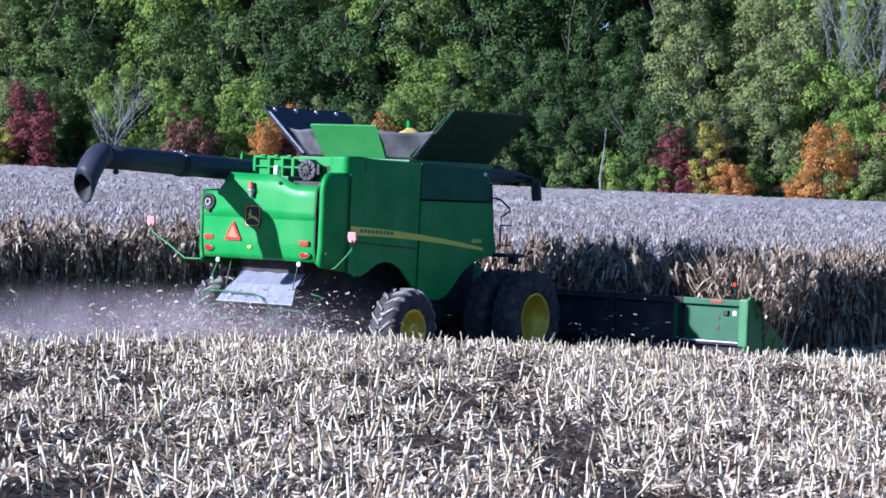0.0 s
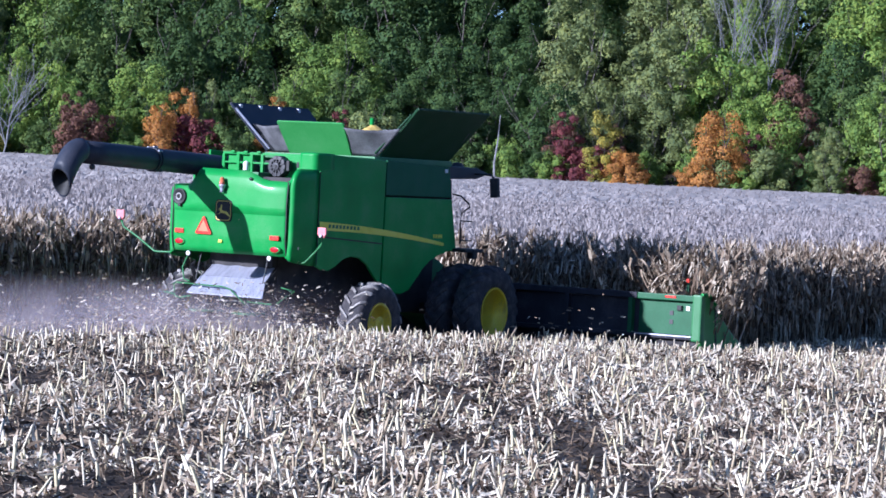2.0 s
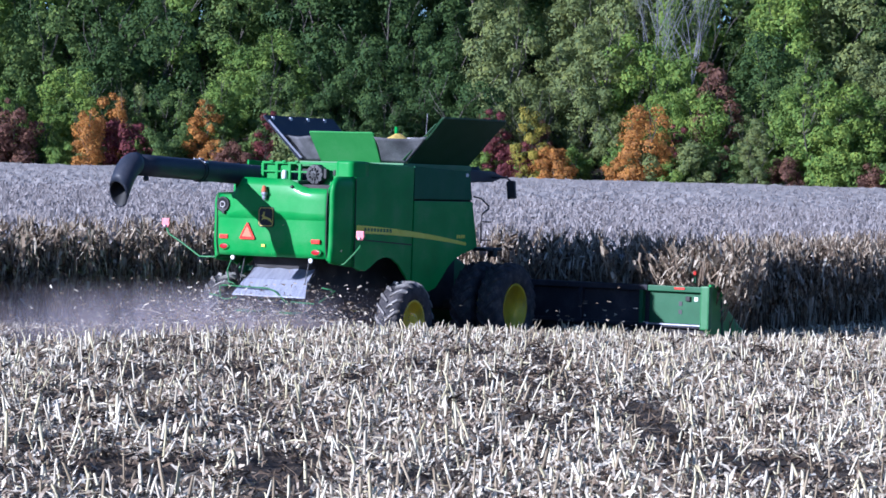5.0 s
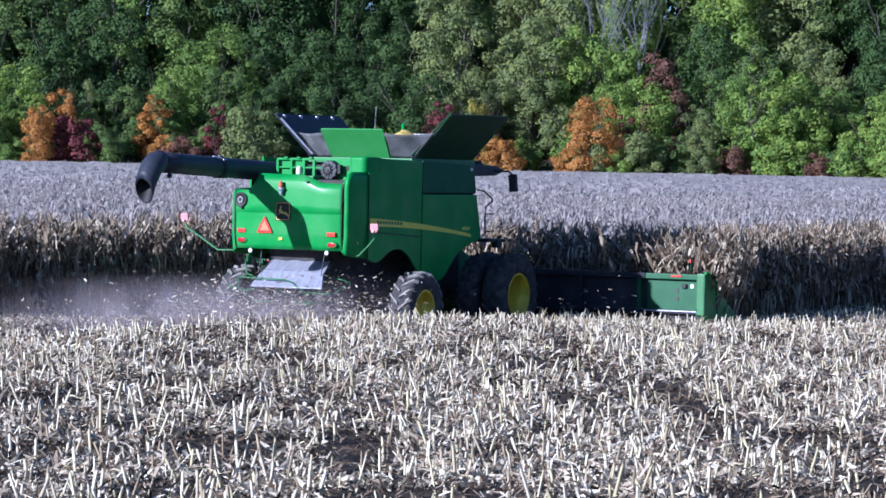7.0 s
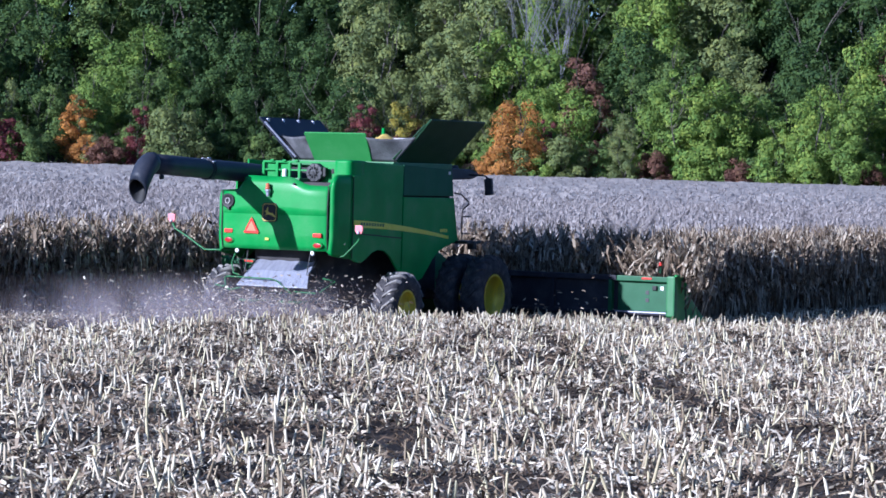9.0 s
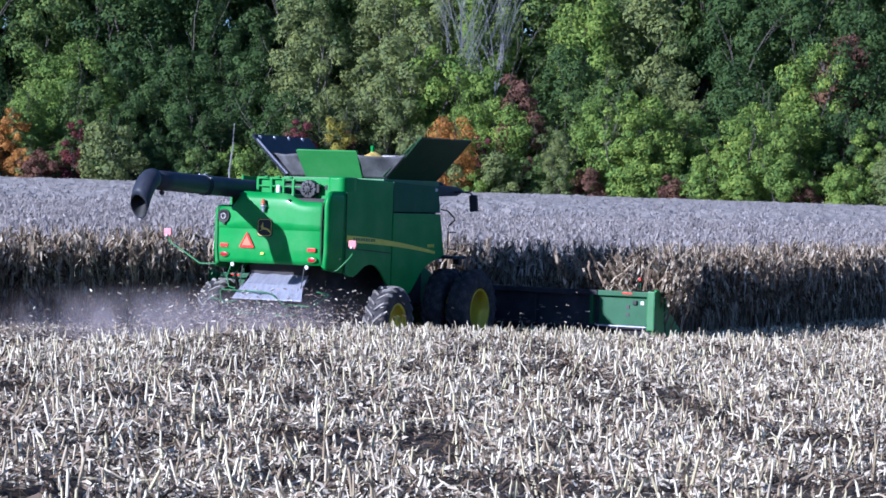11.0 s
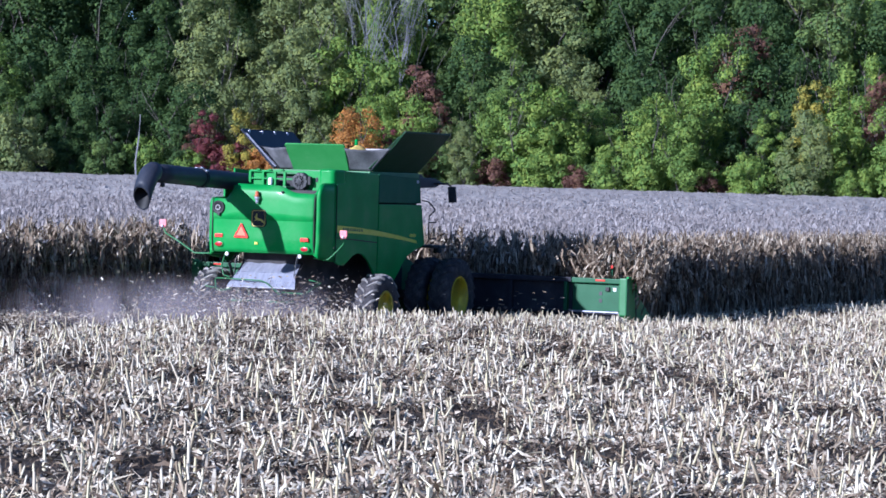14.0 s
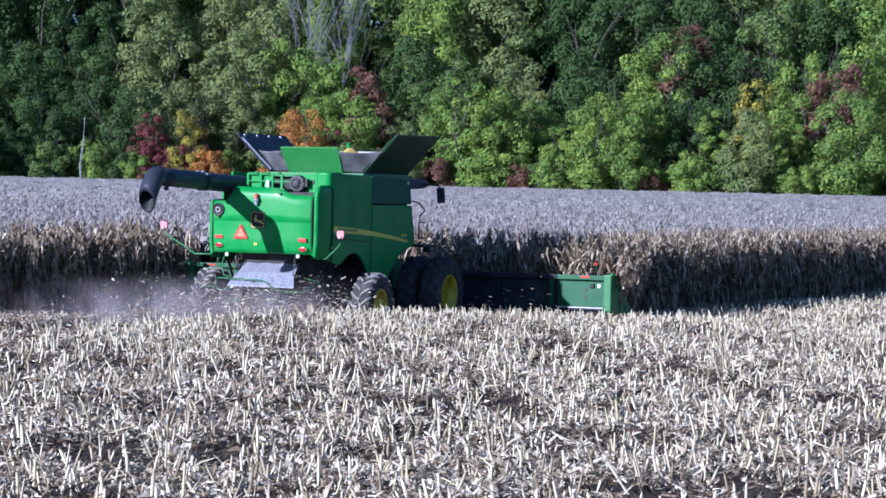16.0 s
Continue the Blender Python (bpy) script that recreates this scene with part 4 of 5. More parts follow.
def corn_plant(seed, low=0.0, leaves=18, droop=(0.15, 0.55)):
    """Faces of one dry corn plant about 2.5 m high: stalk, drooping leaves, ear and tassel."""
    r = np.random.default_rng(seed)
    fs = []
    h = r.uniform(1.85, 2.12)
    lean = r.normal(0, 0.06, 2)
    for s in range(3):
        a0, a1 = s * math.tau / 3, (s + 1) * math.tau / 3
        for z0, z1, r0, r1 in ((max(low, 0), (low + h) / 2, 0.017, 0.014), ((low + h) / 2, h, 0.014, 0.006)):
            def at(a, z, rad):
                return [lean[0] * z + rad * math.cos(a), lean[1] * z + rad * math.sin(a), z]
            fs.append(np.array([at(a0, z0, r0), at(a1, z0, r0), at(a1, z1, r1), at(a0, z1, r1)]))
    for k in range(leaves):
        z = low + (h - low) * (0.10 + 0.90 * ((k + 0.5 + r.uniform(-0.3, 0.3)) / leaves) ** 0.55)
        z = max(z, 0.25)
        a = r.uniform(0, math.tau)
        d = np.array([math.cos(a), math.sin(a)])
        ln = r.uniform(0.14, 0.46)
        up = r.uniform(0.04, 0.24)
        dr = r.uniform(*droop)
        base = np.array([lean[0] * z, lean[1] * z, z])
        pts = [base + np.array([*(d * ln * t), up * 4 * t * (1 - t) - dr * t * t]) for t in (0, 0.4, 0.75, 1.0)]
        pts[3] += np.array([*(-d * ln * r.uniform(0.0, 0.35)), -r.uniform(0.0, 0.12)])
        tw = r.uniform(-1.2, 1.2)
        nrm = np.array([-d[1] * math.cos(tw), d[0] * math.cos(tw), math.sin(tw)])
        wd = r.uniform(0.02, 0.052) * (1.25 if low else 1.0)
        fs += strip(pts, [wd * 0.7, wd, wd * 0.8, 0.008], nrm)
    for k in range(2):
        z = r.uniform(0.9, 1.35)
        if z < low:
            continue
        a = r.uniform(0, math.tau)
        d = np.array([math.cos(a), math.sin(a), -r.uniform(0.3, 1.6)])
        d /= np.linalg.norm(d)
        base = np.array([0, 0, z]) + np.array([math.cos(a), math.sin(a), 0]) * 0.03
        for nrm in ((-math.sin(a), math.cos(a), 0), (0.3, 0.3, 0.9)):
            fs += strip([base, base + d * 0.11, base + d * 0.24], [0.030, 0.048, 0.012], np.array(nrm))
    top = np.array([lean[0] * h, lean[1] * h, h])
    for k in range(2 if low else 5):
        a = r.uniform(0, math.tau)
        sp_ = r.uniform(0.03, 0.16)
        pts = [top, top + np.array([math.cos(a) * sp_ * 0.6, math.sin(a) * sp_ * 0.6, 0.18]), top + np.array([math.cos(a) * sp_ * 1.4, math.sin(a) * sp_ * 1.4, r.uniform(0.2, 0.34)])]
        fs += strip(pts, [0.008, 0.012, 0.005], np.array([-math.sin(a), math.cos(a), 0]))
    return np.array(fs)


def scatter(name, variants, pos, mat, label, scale=(0.9, 1.12), tilt=0.06, width=1.0, category="corn"):
    """Plants of several shapes at the places given, joined into one mesh of stuff."""
    out = []
    which = rng.integers(0, len(variants), len(pos))
    for k, fs in enumerate(variants):
        p = pos[which == k]
        n = len(p)
        if not n:
            continue
        a = rng.uniform(0, math.tau, n)
        s = rng.uniform(*scale, n)
        v = np.broadcast_to(fs[None], (n, *fs.shape)).copy()
        ca, sa = np.cos(a)[:, None, None], np.sin(a)[:, None, None]
        x, y, z = v[..., 0] * width, v[..., 1] * width, v[..., 2] * s[:, None, None]
        tx, ty = rng.normal(0, tilt, n)[:, None, None], rng.normal(0, tilt, n)[:, None, None]
        vx = x * ca - y * sa + tx * z + p[:, 0, None, None]
        vy = x * sa + y * ca + ty * z + p[:, 1, None, None]
        vz = z + p[:, 2, None, None]
        out.append(np.stack([vx, vy, vz], -1).reshape(-1, 4, 3))
    ob = quads(name, np.concatenate(out), mat)
    return tagged(ob, label, category, kind="stuff")


def uncut(x, y):
    """True where corn still stands: beyond the swath and ahead of the header."""
    return (y > H + 0.25) | ((x > EDGE_X) & (y > -H - 0.1))


def field_rows(x0, x1, y0, y1, step):
    ys = np.arange(math.ceil(y0 / 0.76), math.floor(y1 / 0.76) + 1) * 0.76
    xs = np.arange(x0, x1, step)
    gx_, gy_ = np.meshgrid(xs, ys)
    gx_, gy_ = gx_.ravel(), gy_.ravel()
    gx_ = gx_ + rng.uniform(-0.4, 0.4, len(gx_)) * step
    gy_ = gy_ + rng.normal(0, 0.05, len(gy_))
    return gx_, gy_


def in_view(x, y):
    """The wedge of land seen from the whole way of the camera, with a margin."""
    left = np.maximum(-36.4 + (x + 46.5) * 1.0, -34 + (x + 68) * 0.637) + 2.0
    right = np.minimum(-34 + (x + 68) * 0.231, -36.4 + (x + 46.5) * 0.475) - 1.5
    return (y < left) & (y > right)


full = [corn_plant(s) for s in range(100, 110)]
upper = [corn_plant(s, low=1.2, leaves=10, droop=(0.0, 0.25)) for s in range(200, 208)]
fx, fy = field_rows(-14, 66, -7, 44, 0.15)
ok = uncut(fx, fy) & in_view(fx, fy)
depth = np.where(fx < EDGE_X, fy - H, np.minimum(fx - EDGE_X, 99) * 0 + fy + H)
depth = np.where((fx > EDGE_X) & (fy < H), np.minimum(fx - EDGE_X, fy + H), depth)
near = ok & (depth < 1.7) | (ok & (depth < 3.0) & (rng.random(len(fx)) < 0.95))
pos = np.stack([fx, fy, rise(fx, fy)], -1)
scatter("standing_corn", full, pos[near], CORN, "tall dry tan standing corn at the cut edge")
mid_ = ok & ~near & (rng.random(len(fx)) < 0.16)
scatter("standing_corn", upper, pos[mid_], CORNTOP, "dense dry corn tops behind the cut edge")
fx, fy = field_rows(0, 190, -8, 120, 0.30)
r_ = np.hypot(fx - MID[0], fy - MID[1])
ok = uncut(fx, fy) & in_view(fx, fy) & (~((fx < 66) & (fy < 44))) & (r_ < 230) & (rng.random(len(fx)) < np.clip(1.25 - r_ / 260, 0.2, 1) * 0.55)
pos = np.stack([fx, fy, rise(fx, fy)], -1)[ok]
scatter("standing_corn", [corn_plant(s, low=1.5, leaves=7, droop=(0.0, 0.2)) for s in range(300, 306)], pos, CORNTOP, "dry corn tops across the field", width=0.8)

# stalks pushed over at the header's end
lx, ly = rng.uniform(9.5, 11.2, 70), rng.uniform(-H - 0.1, -3.6, 70)
scatter("standing_corn", full, np.stack([lx, ly, rise(lx, ly) + 0.1], -1), CORN, "corn stalks pushed over at the header", tilt=0.30, scale=(0.85, 1.05))

# tassels far out, then the canopy under them
n = 15000
r_ = 150 * (640 / 150) ** rng.random(n)
a_ = np.radians(rng.uniform(12.5, 44.5, n))
fx, fy = MID[0] + r_ * np.cos(a_), MID[1] + r_ * np.sin(a_)
tuft = []
for s in range(5):
    q = np.random.default_rng(400 + s)
    fs = []
    for k in range(3):
        a = q.uniform(0, math.tau)
        b = np.array([q.uniform(-0.25, 0.25), q.uniform(-0.25, 0.25), 1.86])
        t_ = b + np.array([math.cos(a) * 0.34, math.sin(a) * 0.34, q.uniform(0.05, 0.42)])
        fs += strip([b, (b + t_) / 2 + q.normal(0, 0.04, 3), t_], [0.05, 0.07, 0.02], np.array([-math.sin(a), math.cos(a), 0]))
    tuft.append(np.array(fs))
scatter("corn_tassels", tuft, np.stack([fx, fy, rise(fx, fy)], -1), CORNTOP, "grey-tan corn tassels far across the field", scale=(0.88, 1.1))

ra = np.concatenate([np.arange(70, 130, 0.6), np.arange(130, 220, 1.4), np.arange(220, 648, 3.5)])
an = np.radians(np.arange(11.5, 46, 0.14))
cx_ = MID[0] + ra[:, None] * np.cos(an)
cy_ = MID[1] + ra[:, None] * np.sin(an)
cz_ = rise(cx_, cy_) + 1.84 + rng.normal(0, 1, cx_.shape) * np.where(ra < 130, 0.07, 0.13)[:, None]
inside = uncut(cx_ - 1.2, cy_ - 0.8) & uncut(cx_ + 0.8, cy_ - 0.8) & uncut(cx_ - 1.2, cy_)
nA = len(an)
cf = []
for i in range(len(ra) - 1):
    for j in range(nA - 1):
        if inside[i, j] and inside[i + 1, j] and inside[i, j + 1] and inside[i + 1, j + 1]:
            cf.append((i * nA + j, (i + 1) * nA + j, (i + 1) * nA + j + 1, i * nA + j + 1))
canopy = raw("corn_canopy", np.stack([cx_, cy_, cz_], -1).reshape(-1, 3), cf, CANOPY)
tagged(canopy, "dense dry corn canopy reaching the woods", "corn", kind="stuff")

# ---- stubble and litter on the cut land ----
def bare(x, y):
    """Low where the ground is scraped bare."""
    return np.sin(x * 1.3 + 2 * np.sin(y * 0.9)) * np.sin(y * 1.7 + 1.5 * np.sin(x * 0.6)) + 0.5 * np.sin(x * 3.1 + y * 2.3) + 0.55 * np.sin(0.55 * x + 0.8 * np.sin(0.4 * y)) * np.sin(0.75 * y + 1.0)


fx, fy = field_rows(-50, 62, -36, 6.6, 0.135)
ok = in_view(fx, fy) & ~uncut(fx - 0.1, fy - 0.05) & (np.hypot(fx + 68, fy + 34) > 23)
ok &= ~((fx > -0.3) & (fx < 9.8) & (np.abs(fy) < 3.2)) & (rng.random(len(fx)) < np.where(fy > -9, 0.95, 0.88)) & (bare(fx, fy) + rng.normal(0, 0.25, len(fx)) > -0.5)
ok &= ~((fx > 8.3) & (np.abs(fy) < H + 0.4))
fx, fy = fx[ok], fy[ok]
n = len(fx)
sv, sf = [], []
for k in range(3):
    for j in range(5):
        w = j * math.tau / 5
        rad = (0.019, 0.015, 0.014)[k]
        sv.append((rad * math.cos(w), rad * math.sin(w), (0, 0.5, 1.0)[k] + (0.10 * math.cos(w) if k == 2 else 0)))
for k in range(2):
    for j in range(5):
        sf.append((k * 5 + j, k * 5 + (j + 1) % 5, (k + 1) * 5 + (j + 1) % 5, (k + 1) * 5 + j))
sf.append((10, 11, 12, 13))
sv.append((0, 0, 1.0))
sf.append((10, 13, 14, 15))


def poses(x, y, hgt, tilt, wid):
    n = len(x)
    m = np.zeros((n, 3, 4))
    a = rng.uniform(0, math.tau, n)
    tx, ty = rng.normal(0, tilt, n), rng.normal(0, tilt, n)
    m[:, 0, 0], m[:, 0, 1] = wid * np.cos(a), -wid * np.sin(a)
    m[:, 1, 0], m[:, 1, 1] = wid * np.sin(a), wid * np.cos(a)
    m[:, 0, 2], m[:, 1, 2], m[:, 2, 2] = tx * hgt, ty * hgt, hgt
    m[:, 0, 3], m[:, 1, 3], m[:, 2, 3] = x, y, rise(x, y) - 0.03
    return m


hgt = np.where(fy > -9, np.clip(rng.normal(0.29, 0.06, n), 0.12, 0.42), np.clip(rng.normal(0.255, 0.10, n), 0.05, 0.50)) * np.where((fx < 1) & (fy > 1.2), 0.6, 1.0)
stub_poses = poses(fx, fy, hgt, 0.25, rng.uniform(0.7, 1.35, n) * np.where(fy < -11, 1.2, 1.0))
first = np.argsort(np.hypot(fx + 57, fy + 36))
stubs = tiled("corn_stubble", sv, sf, stub_poses[first[300:]], STUB)
tagged(stubs, "pale cut corn stubble standing in rows", "stubble", kind="stuff")
one = raw("stub", sv, sf, STUB_ONE, ground)
for k, m in enumerate(stub_poses[first[:300]]):
    ob = one if k == 0 else new("stub", one.data)
    ob.parent = ground
    ob.matrix_basis = Matrix([*[[float(c) for c in row] for row in m], [0, 0, 0, 1]])


def litter(name, count, ln, wd, lift, label, mat=LITTER, box_=(-50, 62, -36, 6.6), low=False):
    x, y = rng.uniform(box_[0], box_[1], count), rng.uniform(box_[2], box_[3], count)
    ok = in_view(x, y) & ~uncut(x - 0.4, y - 0.4) & (np.hypot(x + 68, y + 34) > 23)
    hollow = bare(x, y) + rng.normal(0, 0.22, count)
    ok &= (hollow < -0.08) if low else (hollow > -0.14)
    x, y = x[ok], y[ok]
    n = len(x)
    a = rng.uniform(0, math.tau, n)
    L, W = rng.uniform(*ln, n), rng.uniform(*wd, n)
    el = np.abs(rng.normal(0, lift, n))
    roll = rng.normal(0, 0.8, n)
    d = np.stack([np.cos(a) * np.cos(el), np.sin(a) * np.cos(el), np.sin(el)], -1)
    s = np.stack([-np.sin(a) * np.cos(roll), np.cos(a) * np.cos(roll), np.sin(roll)], -1)
    base = np.stack([x, y, rise(x, y) + rng.uniform(0.0, 0.14, n)], -1)
    bend = rng.normal(0, 0.10, n)[:, None] * L[:, None] * np.cross(d, s) + np.array([0, 0, 1.0]) * (rng.uniform(-0.1, 0.15, n) * L)[:, None]
    p0, p1, p2 = base, base + d * L[:, None] * 0.5 + bend, base + d * L[:, None]
    w = s * W[:, None]
    f1 = np.stack([p0 - w * 0.6, p0 + w * 0.6, p1 + w, p1 - w], 1)
    f2 = np.stack([p1 - w, p1 + w, p2 + w * 0.25, p2 - w * 0.25], 1)
    v = np.concatenate([f1, f2])
    v[..., 2] = np.maximum(v[..., 2], 0.07)
    ob = quads(name, v, mat)
    return tagged(ob, label, "crop residue", kind="stuff")


litter("husk_litter", 430000, (0.06, 0.27), (0.008, 0.030), 0.45, "bleached corn husks and leaves strewn over the soil")
litter("stalk_litter", 60000, (0.15, 0.5), (0.008, 0.015), 0.28, "broken corn stalks lying among the stubble", STUB)
litter("husk_litter", 45000, (0.12, 0.32), (0.014, 0.034), 0.42, "broad curled corn husks lying over the stubble")
litter("husk_chips", 420000, (0.025, 0.11), (0.004, 0.014), 0.8, "small pale husk chips scattered over the soil")
litter("rotted_litter", 240000, (0.06, 0.28), (0.006, 0.022), 0.40, "dark rotted corn leaves in the hollows", ROTTEN, low=True)

# chaff thrown out behind the harvester, settling on the swath
n = 9000
x = -rng.gamma(2.0, 1.6, n) + 0.4
y = rng.normal(0.1, 1.2 + 0.35 * np.abs(x), n)
z = 0.1 + np.clip(rng.gamma(1.6, 0.25, n), 0.02, 1.3)
a, b = rng.uniform(0, math.tau, n), rng.uniform(-1, 1, n)
L, W = rng.uniform(0.010, 0.042, n), rng.uniform(0.004, 0.012, n)
d = np.stack([np.cos(a) * np.cos(b), np.sin(a) * np.cos(b), np.sin(b)], -1) * L[:, None]
s = np.stack([-np.sin(a), np.cos(a), 0 * a], -1) * W[:, None]
k_ = rng.random(n) < 0.55
x = np.where(k_, rng.uniform(-4.2, 2.2, n), x)
y = np.where(k_, rng.uniform(-2.9, 1.0, n), y)
z = np.where(k_, rng.gamma(2.0, 0.22, n) + 0.25, z)
c = np.stack([x, y, z], -1)
tagged(quads("flying_chaff", np.stack([c - d - s, c - d + s, c + d + s, c + d - s], 1), LITTER), "pale chaff flying off behind the harvester", "chaff", kind="stuff")
n = 2800
a, b, k_ = rng.uniform(0, math.tau, n), rng.normal(0, 0.3, n), rng.random(n) < 0.016
x = np.where(k_, rng.uniform(5.0, 8.4, n), 1.0 - rng.gamma(2.0, 1.5, n))
y = np.where(k_, rng.uniform(-5.6, -3.4, n), rng.normal(-0.6, 1.5, n))
c = np.stack([x, y, 0.35 + np.clip(rng.gamma(2.2, 0.20, n), 0.02, 1.3)], -1)
d = np.stack([np.cos(a) * np.cos(b), np.sin(a) * np.cos(b), np.sin(b)], -1) * rng.uniform(0.012, 0.065, n)[:, None]
s = np.stack([-np.sin(a) * 0.6, np.cos(a) * 0.6, 0 * a + 0.8], -1) * rng.uniform(0.006, 0.018, n)[:, None]
tagged(quads("flying_straw", np.stack([c - d - s, c - d * 0.8 + s, c + d + s * 0.8, c + d * 0.9 - s], 1), LITTER), "broken pale stalks flying off behind the harvester", "straw", kind="stuff")


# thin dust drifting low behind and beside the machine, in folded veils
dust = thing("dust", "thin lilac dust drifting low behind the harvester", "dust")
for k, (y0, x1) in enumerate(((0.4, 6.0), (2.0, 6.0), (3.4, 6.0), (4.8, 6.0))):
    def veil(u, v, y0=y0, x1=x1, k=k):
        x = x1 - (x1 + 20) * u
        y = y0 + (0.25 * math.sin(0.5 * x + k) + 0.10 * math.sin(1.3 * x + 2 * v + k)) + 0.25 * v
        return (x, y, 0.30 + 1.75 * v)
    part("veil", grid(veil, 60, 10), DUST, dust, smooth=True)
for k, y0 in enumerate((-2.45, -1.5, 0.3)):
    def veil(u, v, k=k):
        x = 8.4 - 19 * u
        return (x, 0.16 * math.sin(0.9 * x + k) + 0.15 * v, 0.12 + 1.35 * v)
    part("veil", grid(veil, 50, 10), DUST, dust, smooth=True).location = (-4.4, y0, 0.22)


# ---- woods ----
def bearing(az, r):
    a = radians(az)
    x, y = MID[0] + r * math.cos(a), MID[1] + r * math.sin(a)
    return x, y, float(rise(x, y))


def limb(p, d, ln, r, depth, q, out, spread=0.55, sides=5):
    """Tapering branch with side branches, as chains of points."""
    pts = [p]
    for k in range(3):
        d = (d + Vector((q.normal(0, 0.14), q.normal(0, 0.14), 0.05 + q.normal(0, 0.06)))).normalized()
        pts.append(pts[-1] + d * ln / 3)
    out.append((pts, r))
    if depth:
        for k in range(4 if depth > 1 else 3):
            a = q.uniform(0, math.tau)
            side = Vector((math.cos(a), math.sin(a), q.uniform(0.2, 0.9)))
            limb(pts[1 + k % 3], (d + side * spread).normalized(), ln * q.uniform(0.5, 0.72), r * 0.5, depth - 1, q, out, spread, sides)


def branches(q, h, r, depth, n_main, spread):
    out = []
    limb(Vector((0, 0, -0.4)), Vector((q.normal(0, 0.05), q.normal(0, 0.05), 1)), h * 0.55, r, 0, q, out)
    for k in range(n_main):
        p = out[0][0][1 + k % 3]
        a = k * 2.4 + q.uniform(0, 1)
        limb(p, Vector((math.cos(a) * spread, math.sin(a) * spread, 1)).normalized(), h * q.uniform(0.35, 0.5), r * 0.55, depth, q, out, spread)
    return out


def wood(chains, sides=5):
    bm = bmesh.new()
    for pts, r in chains:
        tube(pts, r, sides if r > 0.08 else 3, bm, r_end=r * 0.55)
    return bm


def crown(q, h, wide, low, lobes, per, leaf):
    """Leaves on the shells of uneven lobes that hang round the stem, with gaps between them."""
    pts, nrms, mid = [], [], low + 0.45 * (h - low)
    for k in range(lobes):
        t = (k + q.uniform(0.1, 0.9)) / lobes
        a = k * 2.4 + q.normal(0, 0.5)
        reach = wide * (0.25 + 0.75 * math.sin(math.pi * (0.14 + 0.78 * t)) ** 0.8) * q.uniform(0.35, 0.92)
        rl = wide * q.uniform(0.22, 0.50) * (1.0 - 0.25 * t)
        c = np.array([math.cos(a) * reach, math.sin(a) * reach, low + rl * 0.7 + (h - low - rl * 1.4) * t])
        n = int(per * q.uniform(0.65, 1.25) * (rl / (0.30 * wide)) ** 2)
        d = q.normal(0, 1, (n, 3))
        d[:, 2] = d[:, 2] * 0.9 + 0.25
        d /= np.linalg.norm(d, axis=1, keepdims=True)
        f1, f2 = q.uniform(2, 5, 3), q.uniform(0, 6, 3)
        bumps = 1.0 + 0.22 * np.sin(d[:, 0] * f1[0] + f2[0]) * np.sin(d[:, 1] * f1[1] + f2[1]) + 0.14 * np.sin(d[:, 2] * f1[2] * 1.7 + f2[2])
        rad = rl * bumps * (1.0 - 0.45 * q.random(n) ** 2.2 + 0.16 * q.random(n) ** 4)
        p = c + d * rad[:, None] * np.array([1.0, 1.0, 0.85])
        p[:, 2] -= 0.10 * np.hypot(p[:, 0], p[:, 1])
        pts.append(p)
        nrms.append(d + q.normal(0, 0.36, (n, 3)) + 0.25 * (p - np.array([0, 0, mid])) / wide)
    p, nrm = np.concatenate(pts), np.concatenate(nrms)
    p[:, 2] = np.maximum(p[:, 2], 0.1)
    n = len(p)
    nrm /= np.linalg.norm(nrm, axis=1, keepdims=True) + 1e-6
    t1 = np.cross(nrm, q.normal(0, 1, (n, 3)))
    t1 /= np.linalg.norm(t1, axis=1, keepdims=True) + 1e-6
    t2 = np.cross(nrm, t1)
    s = (q.uniform(0.45, 1.1, n) + 0.6 * (q.random(n) < 0.12))[:, None] * leaf
    return np.stack([p - t1 * s, p + t1 * s * 0.5 - t2 * s * 0.75, p + t1 * s * 0.55 + t2 * s * 0.75], 1)


def tree_kind(seed, h, wide, low, clumps, per, leaf, trunk_r):
    q = np.random.default_rng(seed)
    ob = thing("tree", "", "tree")
    part("trunk", wood(branches(q, h, trunk_r, 1, 4, 0.45)), BARK, ob)
    quads("crown", crown(q, h, wide, low, clumps, per, leaf), None, ob)
    return ob, (h, wide)


KINDS = {
    "tall": [tree_kind(s, 26, 7.0, 1.5, 30, 330, 0.34, 0.24) for s in (11, 12, 13, 14)],
    "broad": [tree_kind(s, 18, 5.8, 0.6, 24, 360, 0.27, 0.22) for s in (21, 22, 23, 24)],
    "slim": [tree_kind(s, 16, 3.8, 0.2, 20, 290, 0.24, 0.12) for s in (31, 32, 33)],
    "bush": [tree_kind(s, 9, 4.4, 0.0, 16, 340, 0.23, 0.10) for s in (41, 42, 43)],
}
COLOUR_WORDS = {"green": "leafy green", "deep": "dark green", "shade": "shade-painted green", "lime": "yellow-green", "olive": "dull olive", "orange": "orange autumn",
                "red": "dark red autumn", "purple": "purple-brown autumn", "yellow": "yellowing"}
SHAPE_WORDS = {"tall": "tall tree at the back of the woods", "broad": "broad tree in the woods", "slim": "slender tree in the woods", "bush": "low bushy tree along the field edge"}
made = {}


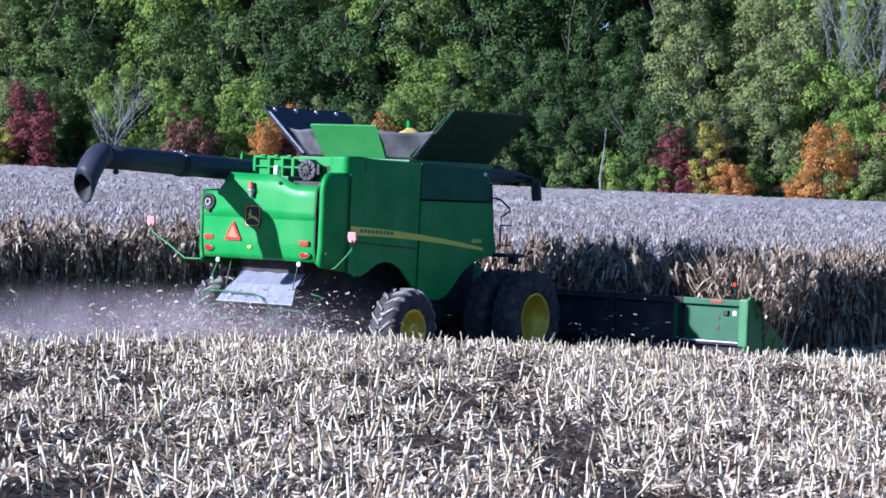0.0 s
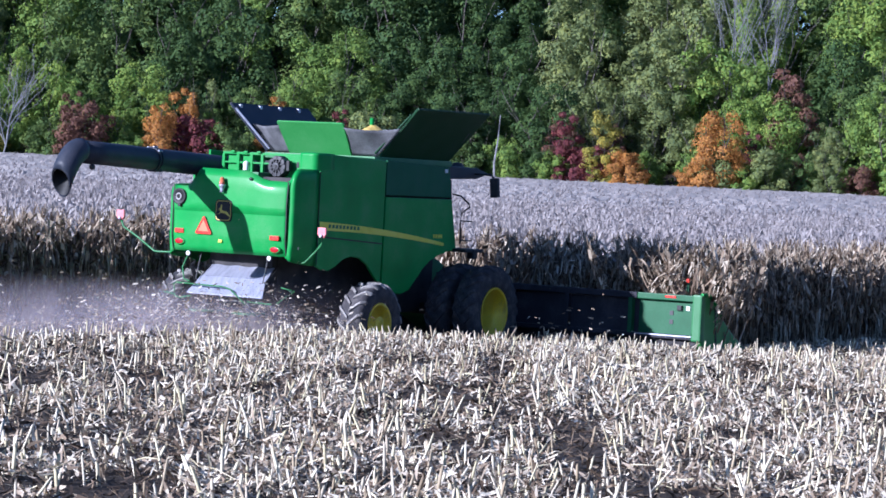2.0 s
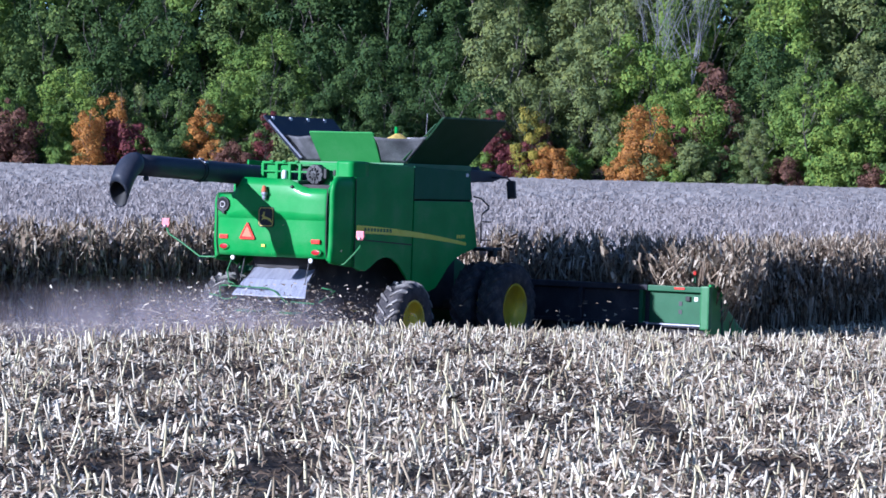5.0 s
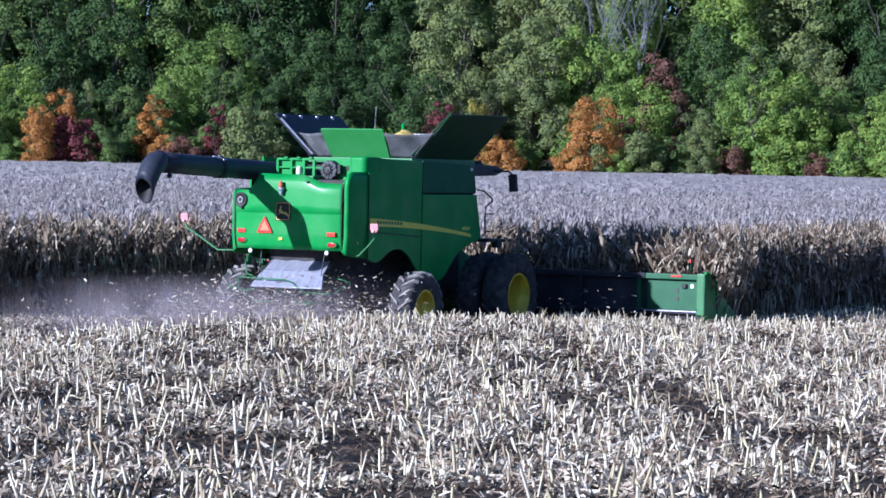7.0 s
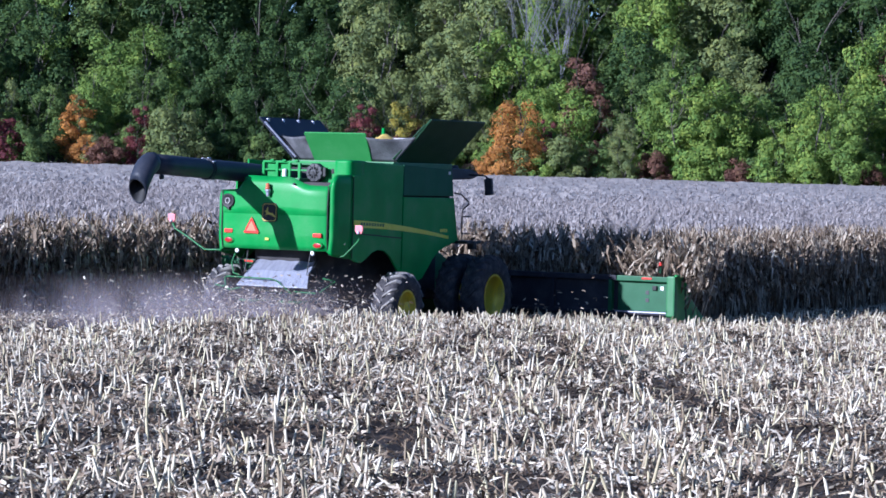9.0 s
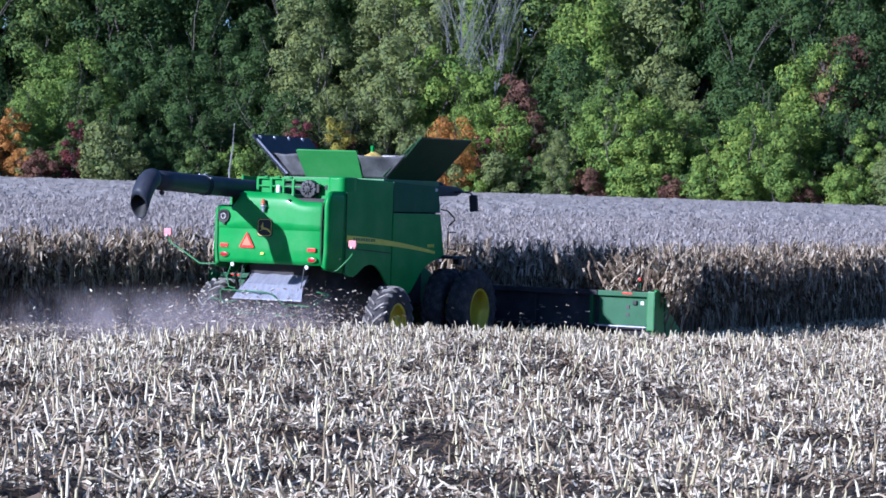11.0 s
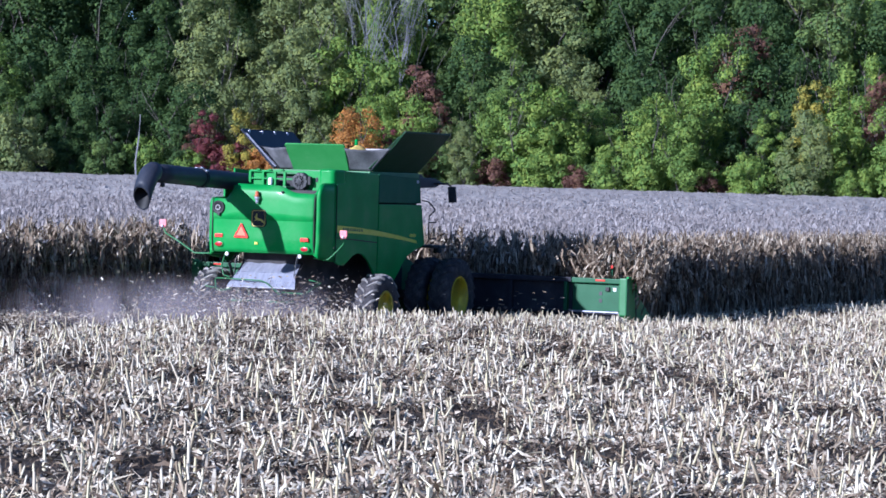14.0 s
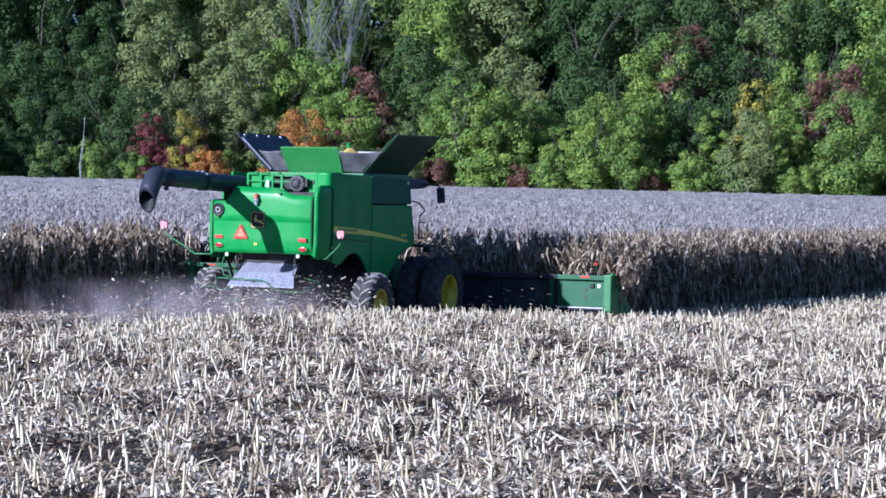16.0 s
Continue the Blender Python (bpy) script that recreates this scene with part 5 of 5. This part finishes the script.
def plant(kind, colour, az, r, height=None, spin=None, i=0):
    src, (h, wide) = KINDS[kind][i % len(KINDS[kind])]
    key = (kind, i % len(KINDS[kind]), colour)
    x, y, z = bearing(az, r)
    s = (height or h) / h
    m = Matrix.Translation((x, y, z - 0.3)) @ Matrix.Rotation(rng.uniform(0, math.tau) if spin is None else spin, 4, "Z")
    ob = copy_thing(src, m)
    ob.scale = (s * rng.uniform(0.9, 1.1), s * rng.uniform(0.9, 1.1), s)
    if key not in made:
        me = next(c for c in src.children if c.name.startswith("crown")).data.copy()
        me.materials.clear()
        me.materials.append(LEAVES[colour])
        made[key] = me
    for c in ob.children:
        if c.name.startswith("crown"):
            c.data = made[key]
    return tagged(ob, COLOUR_WORDS[colour] + " " + SHAPE_WORDS[kind], "tree", "trees of the woods")


# trees that stand out by colour: kind, colour, bearing, distance, height
AUTUMN = [
        ("broad", "red", 41.95, 652, 21), ("slim", "purple", 39.1, 652, 17), ("broad", "orange", 37.35, 650, 15), ("bush", "red", 36.65, 653, 13),
        ("bush", "purple", 38.8, 651, 15), ("slim", "orange", 36.9, 660, 19), ("slim", "orange", 35.1, 662, 17), ("slim", "red", 33.85, 653, 16), ("bush", "purple", 34.6, 650, 9),
        ("bush", "olive", 33.2, 650, 16), ("slim", "red", 29.35, 653, 18), ("slim", "yellow", 28.65, 650, 19), ("bush", "orange", 28.2, 648, 10),
        ]
MIXED = [
        ("broad", "orange", 26.4, 649, 20), ("bush", "orange", 26.9, 648, 8), ("bush", "olive", 25.45, 650, 12), ("bush", "lime", 25.8, 648, 8), ("slim", "purple", 25.05, 668, 28), ("slim", "purple", 24.8, 655, 11),
        ("slim", "lime", 23.0, 655, 28), ("broad", "lime", 22.3, 656, 26), ("bush", "purple", 23.6, 652, 9), ("bush", "purple", 22.0, 652, 8), ("broad", "lime", 20.4, 652, 25), ("broad", "green", 19.8, 650, 20),
        ("tall", "purple", 18.6, 690, 33), ("slim", "yellow", 17.25, 668, 27), ("broad", "olive", 17.3, 650, 22), ("broad", "purple", 15.65, 672, 29), ("broad", "green", 15.3, 652, 27), ("bush", "lime", 16.3, 648, 9),
        ("bush", "lime", 18.5, 649, 12), ("bush", "purple", 19.3, 652, 8), ("bush", "lime", 21.2, 650, 13), ("slim", "olive", 24.2, 650, 16)]
for k, (kind, colour, az, r, hh) in enumerate(AUTUMN + MIXED):
    plant(kind, colour, az, r, hh, i=k)
# the rest of the woods, row behind row
GREENS = ["green", "green", "deep", "olive", "lime", "green", "deep", "green", "green", "olive", "deep", "lime", "deep"]
i = 0
for kind, r, step, hts in (("bush", 656, 0.68, (7, 13)), ("slim", 662, 1.3, (13, 20)), ("broad", 668, 0.95, (17, 24)), ("broad", 686, 1.05, (24, 33)), ("tall", 712, 1.2, (34, 42)), ("tall", 740, 0.85, (40, 50)), ("tall", 775, 0.8, (48, 58)), ("tall", 800, 0.8, (46, 56))):
    az = 11.0
    while az < 46.5:
        c = GREENS[int(rng.integers(0, len(GREENS)))]
        if kind == "tall" and c in ("lime", "yellow"):
            c = "deep"
        if az > 27 and c in ("lime", "yellow") and rng.random() < 0.7:
            c = "deep"
        if az < 26 and c in ("deep", "olive", "green") and (kind != "tall" or rng.random() < 0.3) and rng.random() < 0.34:
            c = "lime"
        if 26.6 < az < 30.2 and kind in ("tall", "broad") and rng.random() < 0.75:
            c = "olive"
        # Trees coloured as shade where the woods lie dark.
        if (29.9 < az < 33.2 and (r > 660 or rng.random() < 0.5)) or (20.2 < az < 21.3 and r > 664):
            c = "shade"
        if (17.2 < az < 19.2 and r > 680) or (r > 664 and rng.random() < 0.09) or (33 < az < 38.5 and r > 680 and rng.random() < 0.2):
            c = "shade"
        if kind in ("bush", "slim") and rng.random() < 0.09:
            c = ("purple", "orange", "yellow", "purple", "red")[int(rng.integers(0, 5))]
        if 37.4 < az < 40.6 and r < 745 and rng.random() < 0.6:
            c = "lime" if rng.random() < 0.5 else "green"
        high = rng.uniform(*hts)
        if r > 700 and min(abs(az - g) for g in (41.0, 38.0, 30.9, 24.75)) < 0.58:
            high = min(high, 3.7 + r * rng.uniform(0.052, 0.062) - float(rise(MID[0] + r, MID[1])))
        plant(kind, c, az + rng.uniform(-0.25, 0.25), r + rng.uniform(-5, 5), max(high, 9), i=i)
        i += 1
        az += step * rng.uniform(0.75, 1.3)
# low growth that covers the ground under the trees
n = 60000
r_, a_ = rng.uniform(655, 830, n), np.radians(rng.uniform(10.5, 46.5, n))
p = np.stack([MID[0] + r_ * np.cos(a_), MID[1] + r_ * np.sin(a_), 0 * r_], -1)
p[:, 2] = rise(p[:, 0], p[:, 1]) + rng.gamma(1.5, 0.9, n)
d, s = rng.normal(0, 1, (n, 3)) * 0.42, rng.normal(0, 1, (n, 3)) * 0.42
tagged(quads("undergrowth", np.stack([p - d, p + s, p + d], 1), LEAVES["deep"]), "dense dark green undergrowth on the wooded slope", "undergrowth", kind="stuff")
for kk in KINDS.values():
    for src, _ in kk:
        for o in [*src.children_recursive, src]:
            bpy.data.objects.remove(o)


def bare_tree(az, r, h, seed, n_main=7, spread=0.35, depth=2, rad=0.3):
    q = np.random.default_rng(seed)
    ob = thing("bare_tree", "pale leafless tree with upright grey branches", "tree", bearing(az, r))
    part("branchwork", wood(branches(q, h, rad, depth, n_main, spread), 5), PALEBARK, ob)
    return ob


bare_tree(26.1, 697, 46, 51, 13, 0.26, 2, 0.17)
bare_tree(25.5, 698, 49, 52, 13, 0.28, 2, 0.17)
bare_tree(40.4, 648, 22, 53, 9, 0.6, 2, 0.2)
bare_tree(30.75, 654, 31, 57, 0, 0.08, 0, 0.25)
